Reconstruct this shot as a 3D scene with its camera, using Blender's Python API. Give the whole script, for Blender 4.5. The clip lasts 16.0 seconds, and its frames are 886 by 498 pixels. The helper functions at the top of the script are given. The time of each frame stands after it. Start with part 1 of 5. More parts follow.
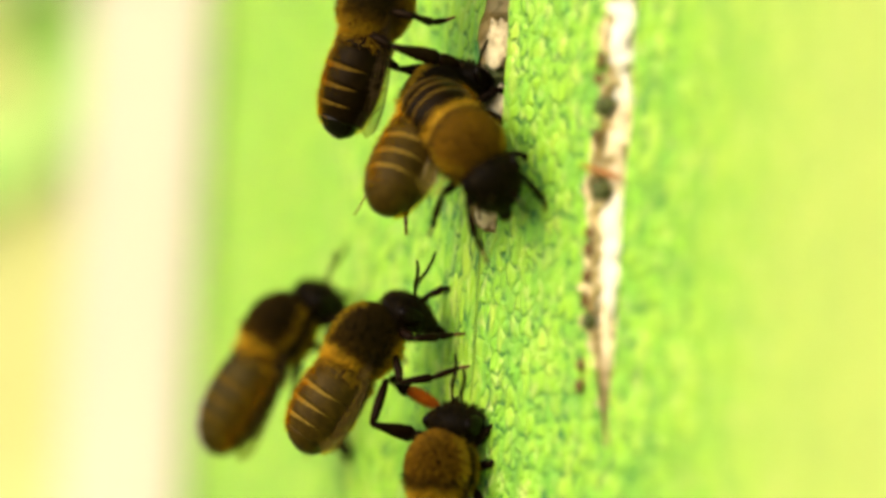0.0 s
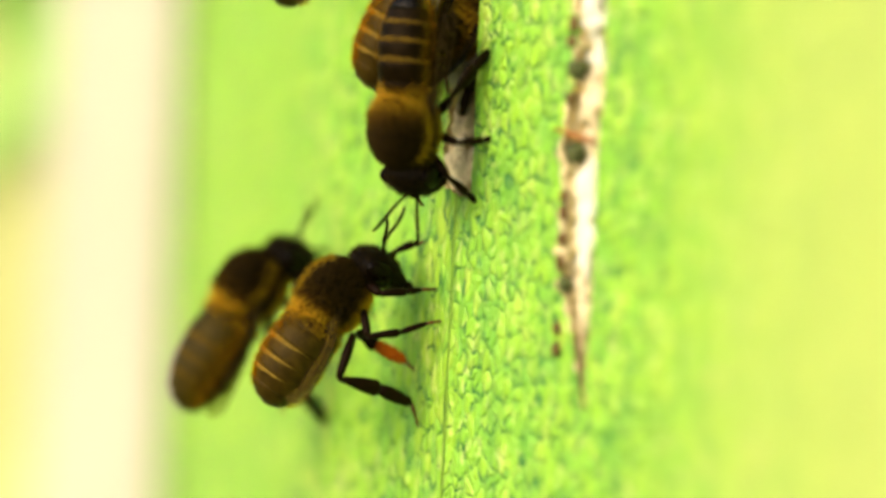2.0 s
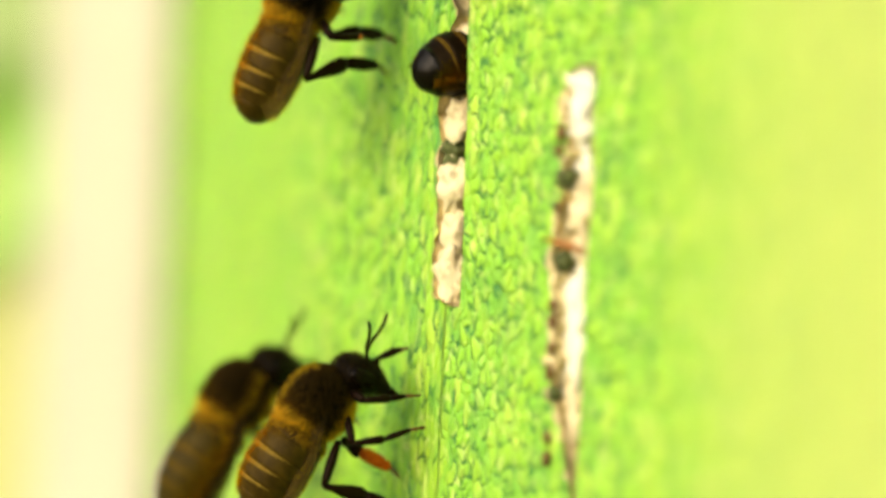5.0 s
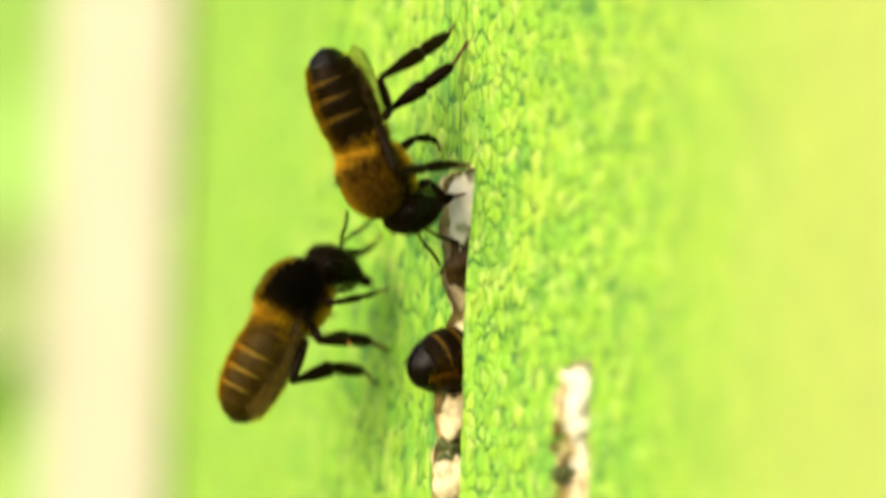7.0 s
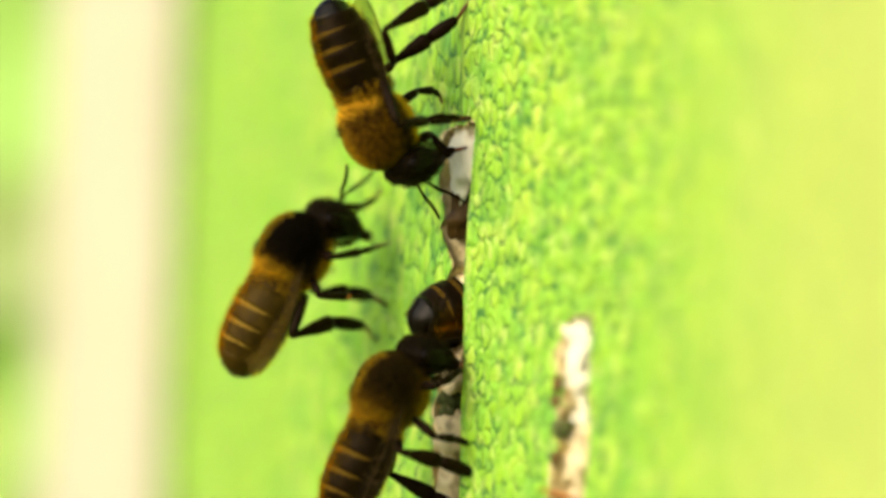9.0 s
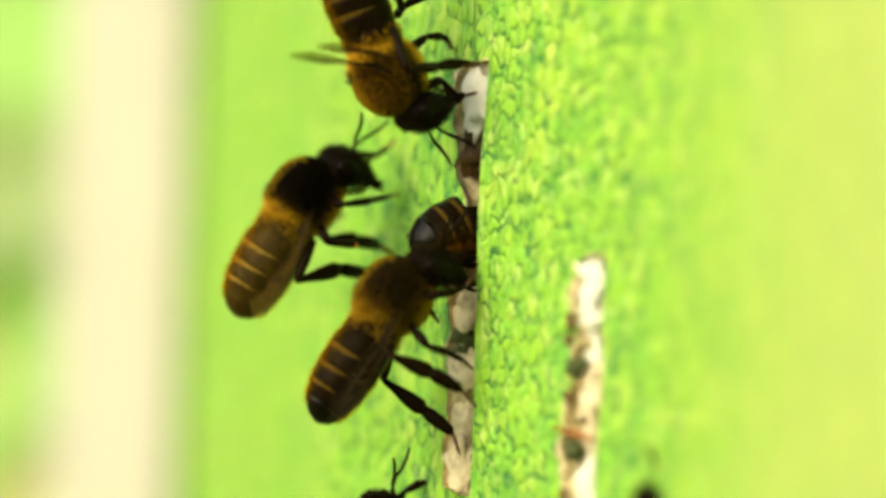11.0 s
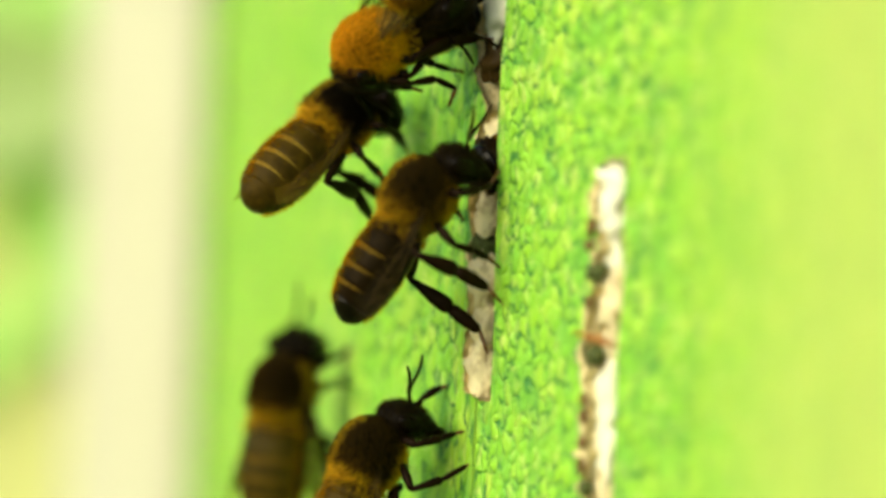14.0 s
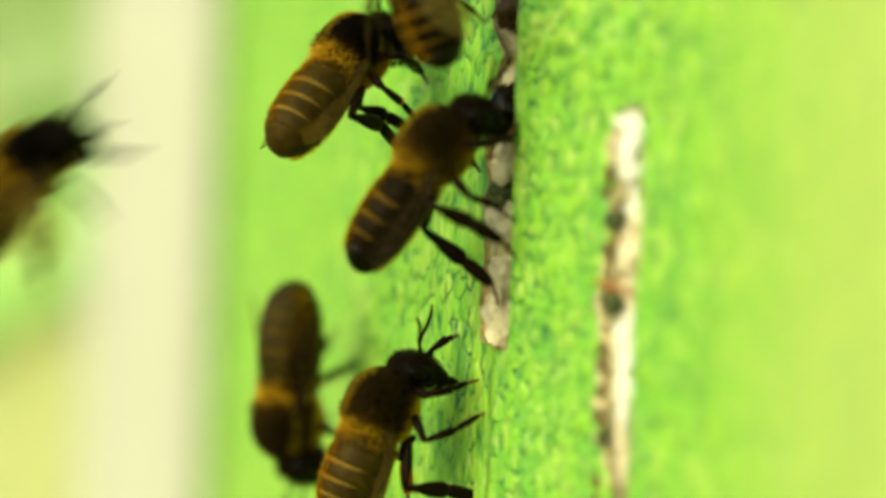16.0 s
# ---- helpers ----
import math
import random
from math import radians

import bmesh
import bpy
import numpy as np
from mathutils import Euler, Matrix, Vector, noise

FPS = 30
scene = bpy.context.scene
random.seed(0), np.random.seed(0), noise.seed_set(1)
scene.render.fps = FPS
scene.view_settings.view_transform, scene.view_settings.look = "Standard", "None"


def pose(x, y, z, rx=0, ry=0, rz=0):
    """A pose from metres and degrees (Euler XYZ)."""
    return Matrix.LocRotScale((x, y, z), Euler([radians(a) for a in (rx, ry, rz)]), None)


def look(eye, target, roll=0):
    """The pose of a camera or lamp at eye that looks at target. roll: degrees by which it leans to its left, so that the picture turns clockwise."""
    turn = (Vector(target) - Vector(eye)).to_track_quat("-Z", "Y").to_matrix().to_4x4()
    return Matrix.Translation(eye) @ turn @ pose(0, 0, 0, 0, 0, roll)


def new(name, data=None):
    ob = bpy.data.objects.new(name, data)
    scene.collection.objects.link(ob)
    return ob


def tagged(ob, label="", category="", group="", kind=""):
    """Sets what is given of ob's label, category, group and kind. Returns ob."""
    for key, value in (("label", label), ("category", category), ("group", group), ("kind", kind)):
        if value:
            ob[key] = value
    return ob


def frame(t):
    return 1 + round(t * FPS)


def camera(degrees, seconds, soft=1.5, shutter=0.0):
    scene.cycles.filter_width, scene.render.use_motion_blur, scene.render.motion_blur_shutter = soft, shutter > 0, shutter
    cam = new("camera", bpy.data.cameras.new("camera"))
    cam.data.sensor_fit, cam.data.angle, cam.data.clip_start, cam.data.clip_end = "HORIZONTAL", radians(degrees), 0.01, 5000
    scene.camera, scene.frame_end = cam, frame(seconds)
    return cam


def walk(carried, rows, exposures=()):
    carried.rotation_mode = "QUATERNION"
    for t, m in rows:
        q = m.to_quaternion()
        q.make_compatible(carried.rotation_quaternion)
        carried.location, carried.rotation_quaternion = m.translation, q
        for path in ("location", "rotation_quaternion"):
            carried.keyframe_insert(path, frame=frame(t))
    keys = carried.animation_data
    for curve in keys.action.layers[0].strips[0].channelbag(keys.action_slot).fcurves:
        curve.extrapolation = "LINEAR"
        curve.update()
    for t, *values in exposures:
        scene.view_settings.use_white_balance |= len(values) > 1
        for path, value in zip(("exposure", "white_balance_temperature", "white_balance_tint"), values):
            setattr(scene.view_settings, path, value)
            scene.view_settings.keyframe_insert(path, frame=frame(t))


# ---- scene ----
# The place: honey bees at the two slit entrances of a green-painted wooden hive, seen very close.
# Lengths in the plan are in millimetres and turned into metres by MM.
MM = 0.001
cam = camera(6.0, 16.0, soft=3.4, shutter=0.4)
cam.data.dof.use_dof = True
cam.data.dof.focus_distance = 0.502
cam.data.dof.aperture_fstop = 12.5


def aim(back, x, z, roll):
    """The camera stands on its tripod, `back` mm in front of the focus plane, and turns to (x, z) on that plane."""
    return look((0, -back * MM, 0), (x * MM, 0, z * MM), roll)


walk(cam, [
    (0, aim(500.0, -1.535, -20.725, 3.65)),
    (0.5, aim(500.0, -0.973, -21.438, 3.35)),
    (1, aim(500.0, -0.512, -21.997, 3.10)),
    (1.5, aim(500.0, -0.212, -22.430, 3.05)),
    (2, aim(500.0, 0.056, -22.717, 3.00)),
    (2.5, aim(500.0, 0.158, -22.730, 2.85)),
    (3, aim(500.0, 0.283, -22.716, 2.67)),
    (3.2, aim(500.0, 0.349, -22.679, 2.60)),
    (3.7, aim(500.0, 0.396, -22.209, 2.58)),
    (4.2, aim(500.0, 0.532, -20.665, 2.55)),
    (4.75, aim(500.0, 0.375, -17.592, 2.53)),
    (5.3, aim(500.0, 0.396, -13.430, 2.50)),
    (5.5, aim(500.0, 0.285, -9.873, 2.49)),
    (5.6, aim(500.0, 0.213, -7.498, 2.48)),
    (5.7, aim(500.0, 0.162, -5.593, 2.47)),
    (5.8, aim(500.0, 0.095, -3.321, 2.46)),
    (5.9, aim(500.0, 0.015, -0.749, 2.46)),
    (6, aim(500.0, -0.060, 1.722, 2.45)),
    (6.1, aim(500.0, -0.134, 3.627, 2.44)),
    (6.2, aim(500.0, -0.246, 6.433, 2.44)),
    (6.3, aim(500.0, -0.325, 8.437, 2.44)),
    (6.4, aim(500.0, -0.371, 9.672, 2.43)),
    (6.5, aim(500.0, -0.388, 10.210, 2.42)),
    (6.6, aim(500.0, -0.390, 9.939, 2.42)),
    (6.7, aim(500.0, -0.349, 8.636, 2.41)),
    (6.8, aim(500.0, -0.270, 6.432, 2.41)),
    (6.9, aim(500.0, -0.175, 3.826, 2.40)),
    (7, aim(500.0, -0.085, 1.373, 2.40)),
    (7.1, aim(500.0, -0.037, 0.453, 2.40)),
    (7.2, aim(500.0, -0.007, -0.047, 2.40)),
    (7.3, aim(500.0, 0.009, -0.214, 2.40)),
    (7.5, aim(500.0, 0.030, -0.266, 2.40)),
    (8, aim(500.0, 0.000, -0.000, 2.40)),
    (8.5, aim(500.0, 0.002, -0.392, 2.40)),
    (9, aim(500.0, -0.007, -1.324, 2.40)),
    (9.2, aim(500.0, -0.071, -1.693, 2.40)),
    (9.7, aim(500.0, -0.233, -2.614, 2.40)),
    (10.3, aim(500.0, -0.426, -3.720, 2.40)),
    (10.9, aim(500.0, -0.620, -4.826, 2.40)),
    (11.3, aim(500.0, -0.749, -5.563, 2.40)),
    (11.5, aim(500.0, -0.813, -5.932, 2.40)),
    (12, aim(500.0, -1.024, -6.922, 2.40)),
    (12.5, aim(500.0, -1.180, -7.854, 2.40)),
    (13, aim(500.0, -1.358, -8.815, 2.40)),
    (13.5, aim(500.0, -1.477, -9.739, 2.35)),
    (14, aim(500.0, -1.637, -10.658, 2.30)),
    (14.5, aim(499.6, -1.749, -11.510, 2.31)),
    (15, aim(498.5, -1.993, -12.314, 2.32)),
    (15.5, aim(497.5, -2.245, -13.023, 2.34)),
    (16, aim(496.0, -2.490, -13.772, 2.35)),
], exposures=[(0, 0.14, 6650, 11), (2.5, 0.14, 6650, 11), (5.5, 0.10, 6850, 8), (9, 0.08, 6850, 8), (12, 0.04, 6650, -2), (14, 0.02, 6650, -7), (16, -0.06, 6550, -11)])

# ---- light ----
world = bpy.data.worlds.new("sky")
scene.world = world
world.use_nodes = True
sky = world.node_tree.nodes.new("ShaderNodeTexSky")
sky.sky_type = "NISHITA"
sky.sun_disc = False
SUN = Vector((-0.71, -0.52, 0.47)).normalized()
sky.sun_elevation = math.asin(SUN.z)
sky.sun_rotation = math.atan2(SUN.x, SUN.y)
sky.altitude = 100
sky.dust_density = 4.0
background = world.node_tree.nodes["Background"]
background.inputs["Strength"].default_value = 0.15
world.node_tree.links.new(sky.outputs[0], background.inputs["Color"])
sun = new("sun", bpy.data.lights.new("sun", "SUN"))
sun.data.energy = 2.35
sun.data.angle = radians(95)
sun.data.color = (1.0, 0.93, 0.8)
sun.matrix_world = look(SUN, (0, 0, 0))


# ---- materials ----
def material(name):
    m = bpy.data.materials.new(name)
    m.use_nodes = True
    t = m.node_tree
    return m, t.nodes, t.links, t.nodes["Principled BSDF"]


def coords(nodes, links, scale, kind="Object"):
    tc = nodes.new("ShaderNodeTexCoord")
    mp = nodes.new("ShaderNodeMapping")
    mp.inputs["Scale"].default_value = scale
    links.new(tc.outputs[kind], mp.inputs["Vector"])
    return mp.outputs["Vector"]


def noise_tex(nodes, links, vec, scale, detail=4.0, rough=0.55, distort=0.0):
    n = nodes.new("ShaderNodeTexNoise")
    n.inputs["Scale"].default_value = scale
    n.inputs["Detail"].default_value = detail
    n.inputs["Roughness"].default_value = rough
    n.inputs["Distortion"].default_value = distort
    links.new(vec, n.inputs["Vector"])
    return n.outputs["Fac"]


def ramp(nodes, links, fac, stops):
    r = nodes.new("ShaderNodeValToRGB")
    e = r.color_ramp.elements
    while len(e) < len(stops):
        e.new(0.5)
    for k, (p, c) in enumerate(stops):
        e[k].position = p
        e[k].color = (*c, 1) if len(c) == 3 else c
    links.new(fac, r.inputs["Fac"])
    return r.outputs["Color"]


def mix(nodes, links, fac, a, b, mode="MIX"):
    m = nodes.new("ShaderNodeMix")
    m.data_type, m.blend_type = "RGBA", mode
    if isinstance(fac, float):
        m.inputs[0].default_value = fac
    else:
        links.new(fac, m.inputs[0])
    for k, v in ((6, a), (7, b)):
        if isinstance(v, tuple):
            m.inputs[k].default_value = (*v, 1)
        else:
            links.new(v, m.inputs[k])
    return m.outputs[2]


def bump(nodes, links, shader, height, strength, distance):
    b = nodes.new("ShaderNodeBump")
    b.inputs["Strength"].default_value = strength
    b.inputs["Distance"].default_value = distance
    links.new(height, b.inputs["Height"])
    links.new(b.outputs["Normal"], shader.inputs["Normal"])


def grey(nodes, links, colour):
    bw = nodes.new("ShaderNodeRGBToBW")
    links.new(colour, bw.inputs[0])
    return bw.outputs[0]


def ranged(nodes, links, value, low, high, a=0.0, b=1.0):
    r = nodes.new("ShaderNodeMapRange")
    r.interpolation_type = "SMOOTHSTEP"
    for k, q in (("From Min", low), ("From Max", high), ("To Min", a), ("To Max", b)):
        r.inputs[k].default_value = q
    links.new(value, r.inputs["Value"])
    return r.outputs[0]


def hive_paint():
    """Old lime-green paint, alligatored into upright scales half a millimetre across, with dirt in the cracks and shade
    painted along the scales' lower edges.
    """
    m, n, l, p = material("lime_green_paint")
    tc = n.new("ShaderNodeTexCoord")
    sep = n.new("ShaderNodeSeparateXYZ")
    l.new(tc.outputs["Object"], sep.inputs[0])
    x = sep.outputs["X"]
    side = ranged(n, l, x, 0.0006, 0.0008)                      # 0 on the far board, 1 on the near one
    # the far board is grained finer and longer than the near one
    scales = mix(n, l, side, coords(n, l, (3300, 0, 620)), coords(n, l, (2550, 0, 860)))
    wob = n.new("ShaderNodeTexNoise")
    wob.inputs["Scale"].default_value = 0.75
    wob.inputs["Detail"].default_value = 3.0
    l.new(scales, wob.inputs["Vector"])
    add = n.new("ShaderNodeVectorMath")
    add.operation = "MULTIPLY_ADD"
    l.new(wob.outputs["Color"], add.inputs[0])
    add.inputs[1].default_value = (1.5, 1.5, 1.5)
    l.new(scales, add.inputs[2])
    cell = n.new("ShaderNodeTexVoronoi")
    edge = n.new("ShaderNodeTexVoronoi")
    edge.feature = "DISTANCE_TO_EDGE"
    for v in (cell, edge):
        v.inputs["Scale"].default_value = 1.0
        v.inputs["Randomness"].default_value = 0.9
        l.new(add.outputs[0], v.inputs["Vector"])
    hue = ramp(n, l, grey(n, l, cell.outputs["Color"]), [(0.15, (0.26, 0.64, 0.055)), (0.45, (0.35, 0.70, 0.05)), (0.7, (0.44, 0.74, 0.05)), (0.92, (0.66, 0.82, 0.13))])
    broad = ramp(n, l, noise_tex(n, l, coords(n, l, (110, 110, 40)), 1.0, 5.0, 0.6), [(0.3, (0.27, 0.65, 0.062)), (0.5, (0.33, 0.69, 0.05)), (0.72, (0.45, 0.73, 0.045))])
    col = mix(n, l, 0.55, broad, hue)
    # highlights on the scales, painted as pale yellow-green noise flecks
    crest_light = ranged(n, l, noise_tex(n, l, scales, 0.9, 4.0, 0.6, 0.8), 0.54, 0.66, 0.0, 0.65)
    col = mix(n, l, crest_light, col, (0.74, 0.86, 0.24))
    # algae beside the first slit
    near_slit = ramp(n, l, ranged(n, l, x, -0.0045, 0.0015), [(0.0, (0, 0, 0)), (0.45, (0.75, 0.75, 0.75)), (0.8, (1, 1, 1)), (0.95, (0.5, 0.5, 0.5))])
    algae = mix(n, l, 1.0, near_slit, ramp(n, l, noise_tex(n, l, coords(n, l, (420, 420, 260)), 1.0, 4.0), [(0.50, (0, 0, 0)), (0.62, (0.85, 0.85, 0.85))]), "MULTIPLY")
    col = mix(n, l, grey(n, l, algae), col, (0.12, 0.42, 0.06))
    # the colour turns yellower towards the near end of the board, in blotches
    blotch = noise_tex(n, l, coords(n, l, (70, 70, 22)), 1.0, 3.0)
    shifted = n.new("ShaderNodeMath")
    shifted.operation = "MULTIPLY_ADD"
    l.new(blotch, shifted.inputs[0])
    shifted.inputs[1].default_value = 0.012
    l.new(x, shifted.inputs[2])
    col = mix(n, l, ranged(n, l, shifted.outputs[0], 0.0125, 0.034, 0.0, 0.8), col, (0.65, 0.70, 0.18))
    # cracks round the scales, open in places and closed in others
    crack = ramp(n, l, edge.outputs["Distance"], [(0.0, (1, 1, 1)), (0.08, (0.88, 0.88, 0.88)), (0.16, (0, 0, 0))])
    gaping = ramp(n, l, noise_tex(n, l, scales, 0.55, 2.0, 0.5), [(0.42, (0.06, 0.06, 0.06)), (0.53, (1, 1, 1))])
    # shade under the scales' lower edges, painted by darkening the cracks there
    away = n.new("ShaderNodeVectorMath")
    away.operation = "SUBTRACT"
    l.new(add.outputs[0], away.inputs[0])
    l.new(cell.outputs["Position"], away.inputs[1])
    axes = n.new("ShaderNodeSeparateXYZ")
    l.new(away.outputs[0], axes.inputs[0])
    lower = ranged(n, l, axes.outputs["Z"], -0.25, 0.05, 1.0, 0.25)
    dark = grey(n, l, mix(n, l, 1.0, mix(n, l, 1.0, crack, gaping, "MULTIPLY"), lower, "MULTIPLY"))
    fade = ranged(n, l, x, 0.009, 0.016, 1.0, 0.25)             # better kept away from the entrances
    deep = n.new("ShaderNodeMath")
    deep.operation = "MULTIPLY"
    l.new(dark, deep.inputs[0])
    l.new(fade, deep.inputs[1])
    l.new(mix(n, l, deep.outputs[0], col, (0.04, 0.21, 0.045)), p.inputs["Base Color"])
    p.inputs["Roughness"].default_value = 0.45
    p.inputs["Specular IOR Level"].default_value = 0.35
    h = n.new("ShaderNodeMath")
    h.operation = "MINIMUM"
    l.new(edge.outputs["Distance"], h.inputs[0])
    h.inputs[1].default_value = 0.25
    bump(n, l, p, h.outputs[0], 0.9, 0.0006)
    return m


def speckled(name, light, dark, scale, rough=0.8, low=0.42, high=0.6, lift=0.4, depth=0.0002, stretch=(1, 1, 1)):
    m, n, l, p = material(name)
    v = coords(n, l, stretch)
    f = noise_tex(n, l, v, scale, 6.0, 0.65)
    big = noise_tex(n, l, v, scale * 0.23, 3.0)
    a = ramp(n, l, f, [(low, dark), (high, light)])
    b = ramp(n, l, big, [(0.35, tuple(c * 0.78 for c in light)), (0.65, light)])
    l.new(mix(n, l, 0.45, a, b), p.inputs["Base Color"])
    p.inputs["Roughness"].default_value = rough
    bump(n, l, p, f, lift, depth)
    return m


PAINT = hive_paint()
BARE_WOOD = speckled("bare_weathered_wood", (0.88, 0.74, 0.40), (0.30, 0.22, 0.07), 1000, 0.85, 0.42, 0.53, stretch=(1, 1, 0.7))
BARE_WOOD.node_tree.nodes["Principled BSDF"].inputs["Specular IOR Level"].default_value = 0.1
FILLER = speckled("pale_filler", (0.95, 0.93, 0.74), (0.74, 0.66, 0.40), 900, 0.8, 0.30, 0.46)
TAN_FILLER = speckled("tan_filler", (0.92, 0.80, 0.48), (0.55, 0.42, 0.19), 1000, 0.8, 0.40, 0.5)
PROPOLIS = speckled("brown_propolis", (0.07, 0.040, 0.010), (0.010, 0.006, 0.002), 700, 0.45, 0.35, 0.62)
BROWN_DIRT = speckled("brown_dirt", (0.26, 0.14, 0.045), (0.07, 0.04, 0.015), 1400, 0.8)
PROPOLIS.node_tree.nodes["Principled BSDF"].inputs["Specular IOR Level"].default_value = 0.12
DIRT = speckled("mossy_dirt", (0.15, 0.18, 0.05), (0.04, 0.05, 0.016), 1500, 0.9)
STRAW = speckled("orange_splinter", (0.48, 0.17, 0.02), (0.24, 0.08, 0.01), 2500, 0.6)
CREAM = speckled("cream_paint", (0.69, 0.655, 0.49), (0.66, 0.62, 0.44), 120, 0.5, 0.35, 0.6, 0.1)
TIMBER = speckled("inner_timber", (0.30, 0.21, 0.12), (0.14, 0.09, 0.05), 200, 0.8, stretch=(1, 1, 0.1))
GRASS = speckled("meadow_grass", (0.16, 0.24, 0.04), (0.05, 0.10, 0.02), 8, 0.9, lift=0.8, depth=0.03)


def leafy(name, light, dark):
    """A leaf that glows with the light behind it."""
    m = speckled(name, light, dark, 90, 0.55)
    n, l = m.node_tree.nodes, m.node_tree.links
    p = n["Principled BSDF"]
    tr = n.new("ShaderNodeBsdfTranslucent")
    tr.inputs["Color"].default_value = (*light, 1)
    ms = n.new("ShaderNodeMixShader")
    ms.inputs[0].default_value = 0.25
    l.new(p.outputs[0], ms.inputs[1])
    l.new(tr.outputs[0], ms.inputs[2])
    l.new(ms.outputs[0], n["Material Output"].inputs["Surface"])
    return m


LEAF_GREEN = leafy("green_leaf", (0.50, 0.84, 0.18), (0.38, 0.66, 0.12))
LEAF_GREY = leafy("grey_green_leaf", (0.46, 0.60, 0.22), (0.38, 0.50, 0.16))
LEAF_YELLOW = leafy("yellow_leaf", (0.92, 0.90, 0.36), (0.80, 0.81, 0.28))
CHITIN = speckled("dark_brown_chitin", (0.010, 0.0055, 0.0015), (0.003, 0.0018, 0.0007), 2200, 0.3, lift=0.25, depth=0.00005)
AMBER_CHITIN = speckled("warm_brown_chitin", (0.058, 0.034, 0.004), (0.013, 0.008, 0.0012), 1300, 0.42, lift=0.25, depth=0.00005)
DIM_CHITIN = speckled("olive_brown_chitin", (0.055, 0.037, 0.004), (0.014, 0.01, 0.0015), 1400, 0.42, lift=0.25, depth=0.00005)
SKIN = speckled("matt_thorax_skin", (0.005, 0.003, 0.001), (0.002, 0.0014, 0.0006), 2500, 0.95, lift=0.6, depth=0.0001)
LEG_CHITIN = speckled("leg_chitin", (0.009, 0.003, 0.001), (0.003, 0.0012, 0.0006), 2600, 0.45, lift=0.2, depth=0.00004)
for shell in (CHITIN, AMBER_CHITIN, DIM_CHITIN, SKIN, LEG_CHITIN):
    shell.node_tree.nodes["Principled BSDF"].inputs["Specular IOR Level"].default_value = {SKIN: 0.02, CHITIN: 0.04}.get(shell, 0.09)
    shell.node_tree.nodes["Principled BSDF"].inputs["Specular Tint"].default_value = (1.0, 0.8, 0.55, 1)
TAIL_CHITIN = speckled("glossy_tail_chitin", (0.006, 0.004, 0.0015), (0.003, 0.002, 0.001), 2200, 0.24, lift=0.15, depth=0.00005)
TAIL_CHITIN.node_tree.nodes["Principled BSDF"].inputs["Specular IOR Level"].default_value = 0.13
HEAD_CHITIN = speckled("black_head_chitin", (0.007, 0.004, 0.0015), (0.002, 0.0014, 0.0007), 1800, 0.5, lift=0.4, depth=0.00006)
HEAD_CHITIN.node_tree.nodes["Principled BSDF"].inputs["Specular IOR Level"].default_value = 0.05
FOOT_CHITIN = speckled("rust_foot_chitin", (0.16, 0.05, 0.012), (0.05, 0.018, 0.006), 2600, 0.4)
BAND = speckled("amber_hair_band", (0.28, 0.175, 0.024), (0.10, 0.06, 0.008), 4200, 0.75, lift=0.6, depth=0.0001)
DULL_BAND = speckled("dull_brown_band", (0.15, 0.085, 0.007), (0.03, 0.017, 0.002), 4200, 0.75, lift=0.6, depth=0.0001)
for hairy in (BAND, DULL_BAND):
    hairy.node_tree.nodes["Principled BSDF"].inputs["Specular IOR Level"].default_value = 0.08
RED_POLLEN = speckled("red_pollen", (0.60, 0.12, 0.008), (0.30, 0.05, 0.005), 3000, 0.9)
RED_POLLEN.node_tree.nodes["Principled BSDF"].inputs["Specular IOR Level"].default_value = 0.05
# orange of sunlight shining through a leg joint, put into a colour
JOINT_GLOW = speckled("orange_joint_glow", (0.75, 0.20, 0.02), (0.50, 0.11, 0.01), 5000, 0.9)


def simple(name, colour, rough):
    m, n, l, p = material(name)
    p.inputs["Base Color"].default_value = (*colour, 1)
    p.inputs["Roughness"].default_value = rough
    return m


EYE = simple("black_eye", (0.004, 0.002, 0.001), 0.25)
EYE.node_tree.nodes["Principled BSDF"].inputs["Specular IOR Level"].default_value = 0.08


def hair_material(name, root, tip):
    """Fine hair that lets some light through; its colour varies from strand to strand."""
    m, n, l, p = material(name)
    g = n.new("ShaderNodeNewGeometry")
    c = ramp(n, l, g.outputs["Random Per Island"], [(0.0, root), (1.0, tip)])
    l.new(c, p.inputs["Base Color"])
    p.inputs["Roughness"].default_value = 0.6
    p.inputs["Specular IOR Level"].default_value = 0.1
    tr = n.new("ShaderNodeBsdfTranslucent")
    l.new(c, tr.inputs["Color"])
    ms = n.new("ShaderNodeMixShader")
    ms.inputs[0].default_value = 0.45
    l.new(p.outputs[0], ms.inputs[1])
    l.new(tr.outputs[0], ms.inputs[2])
    l.new(ms.outputs[0], n["Material Output"].inputs["Surface"])
    return m


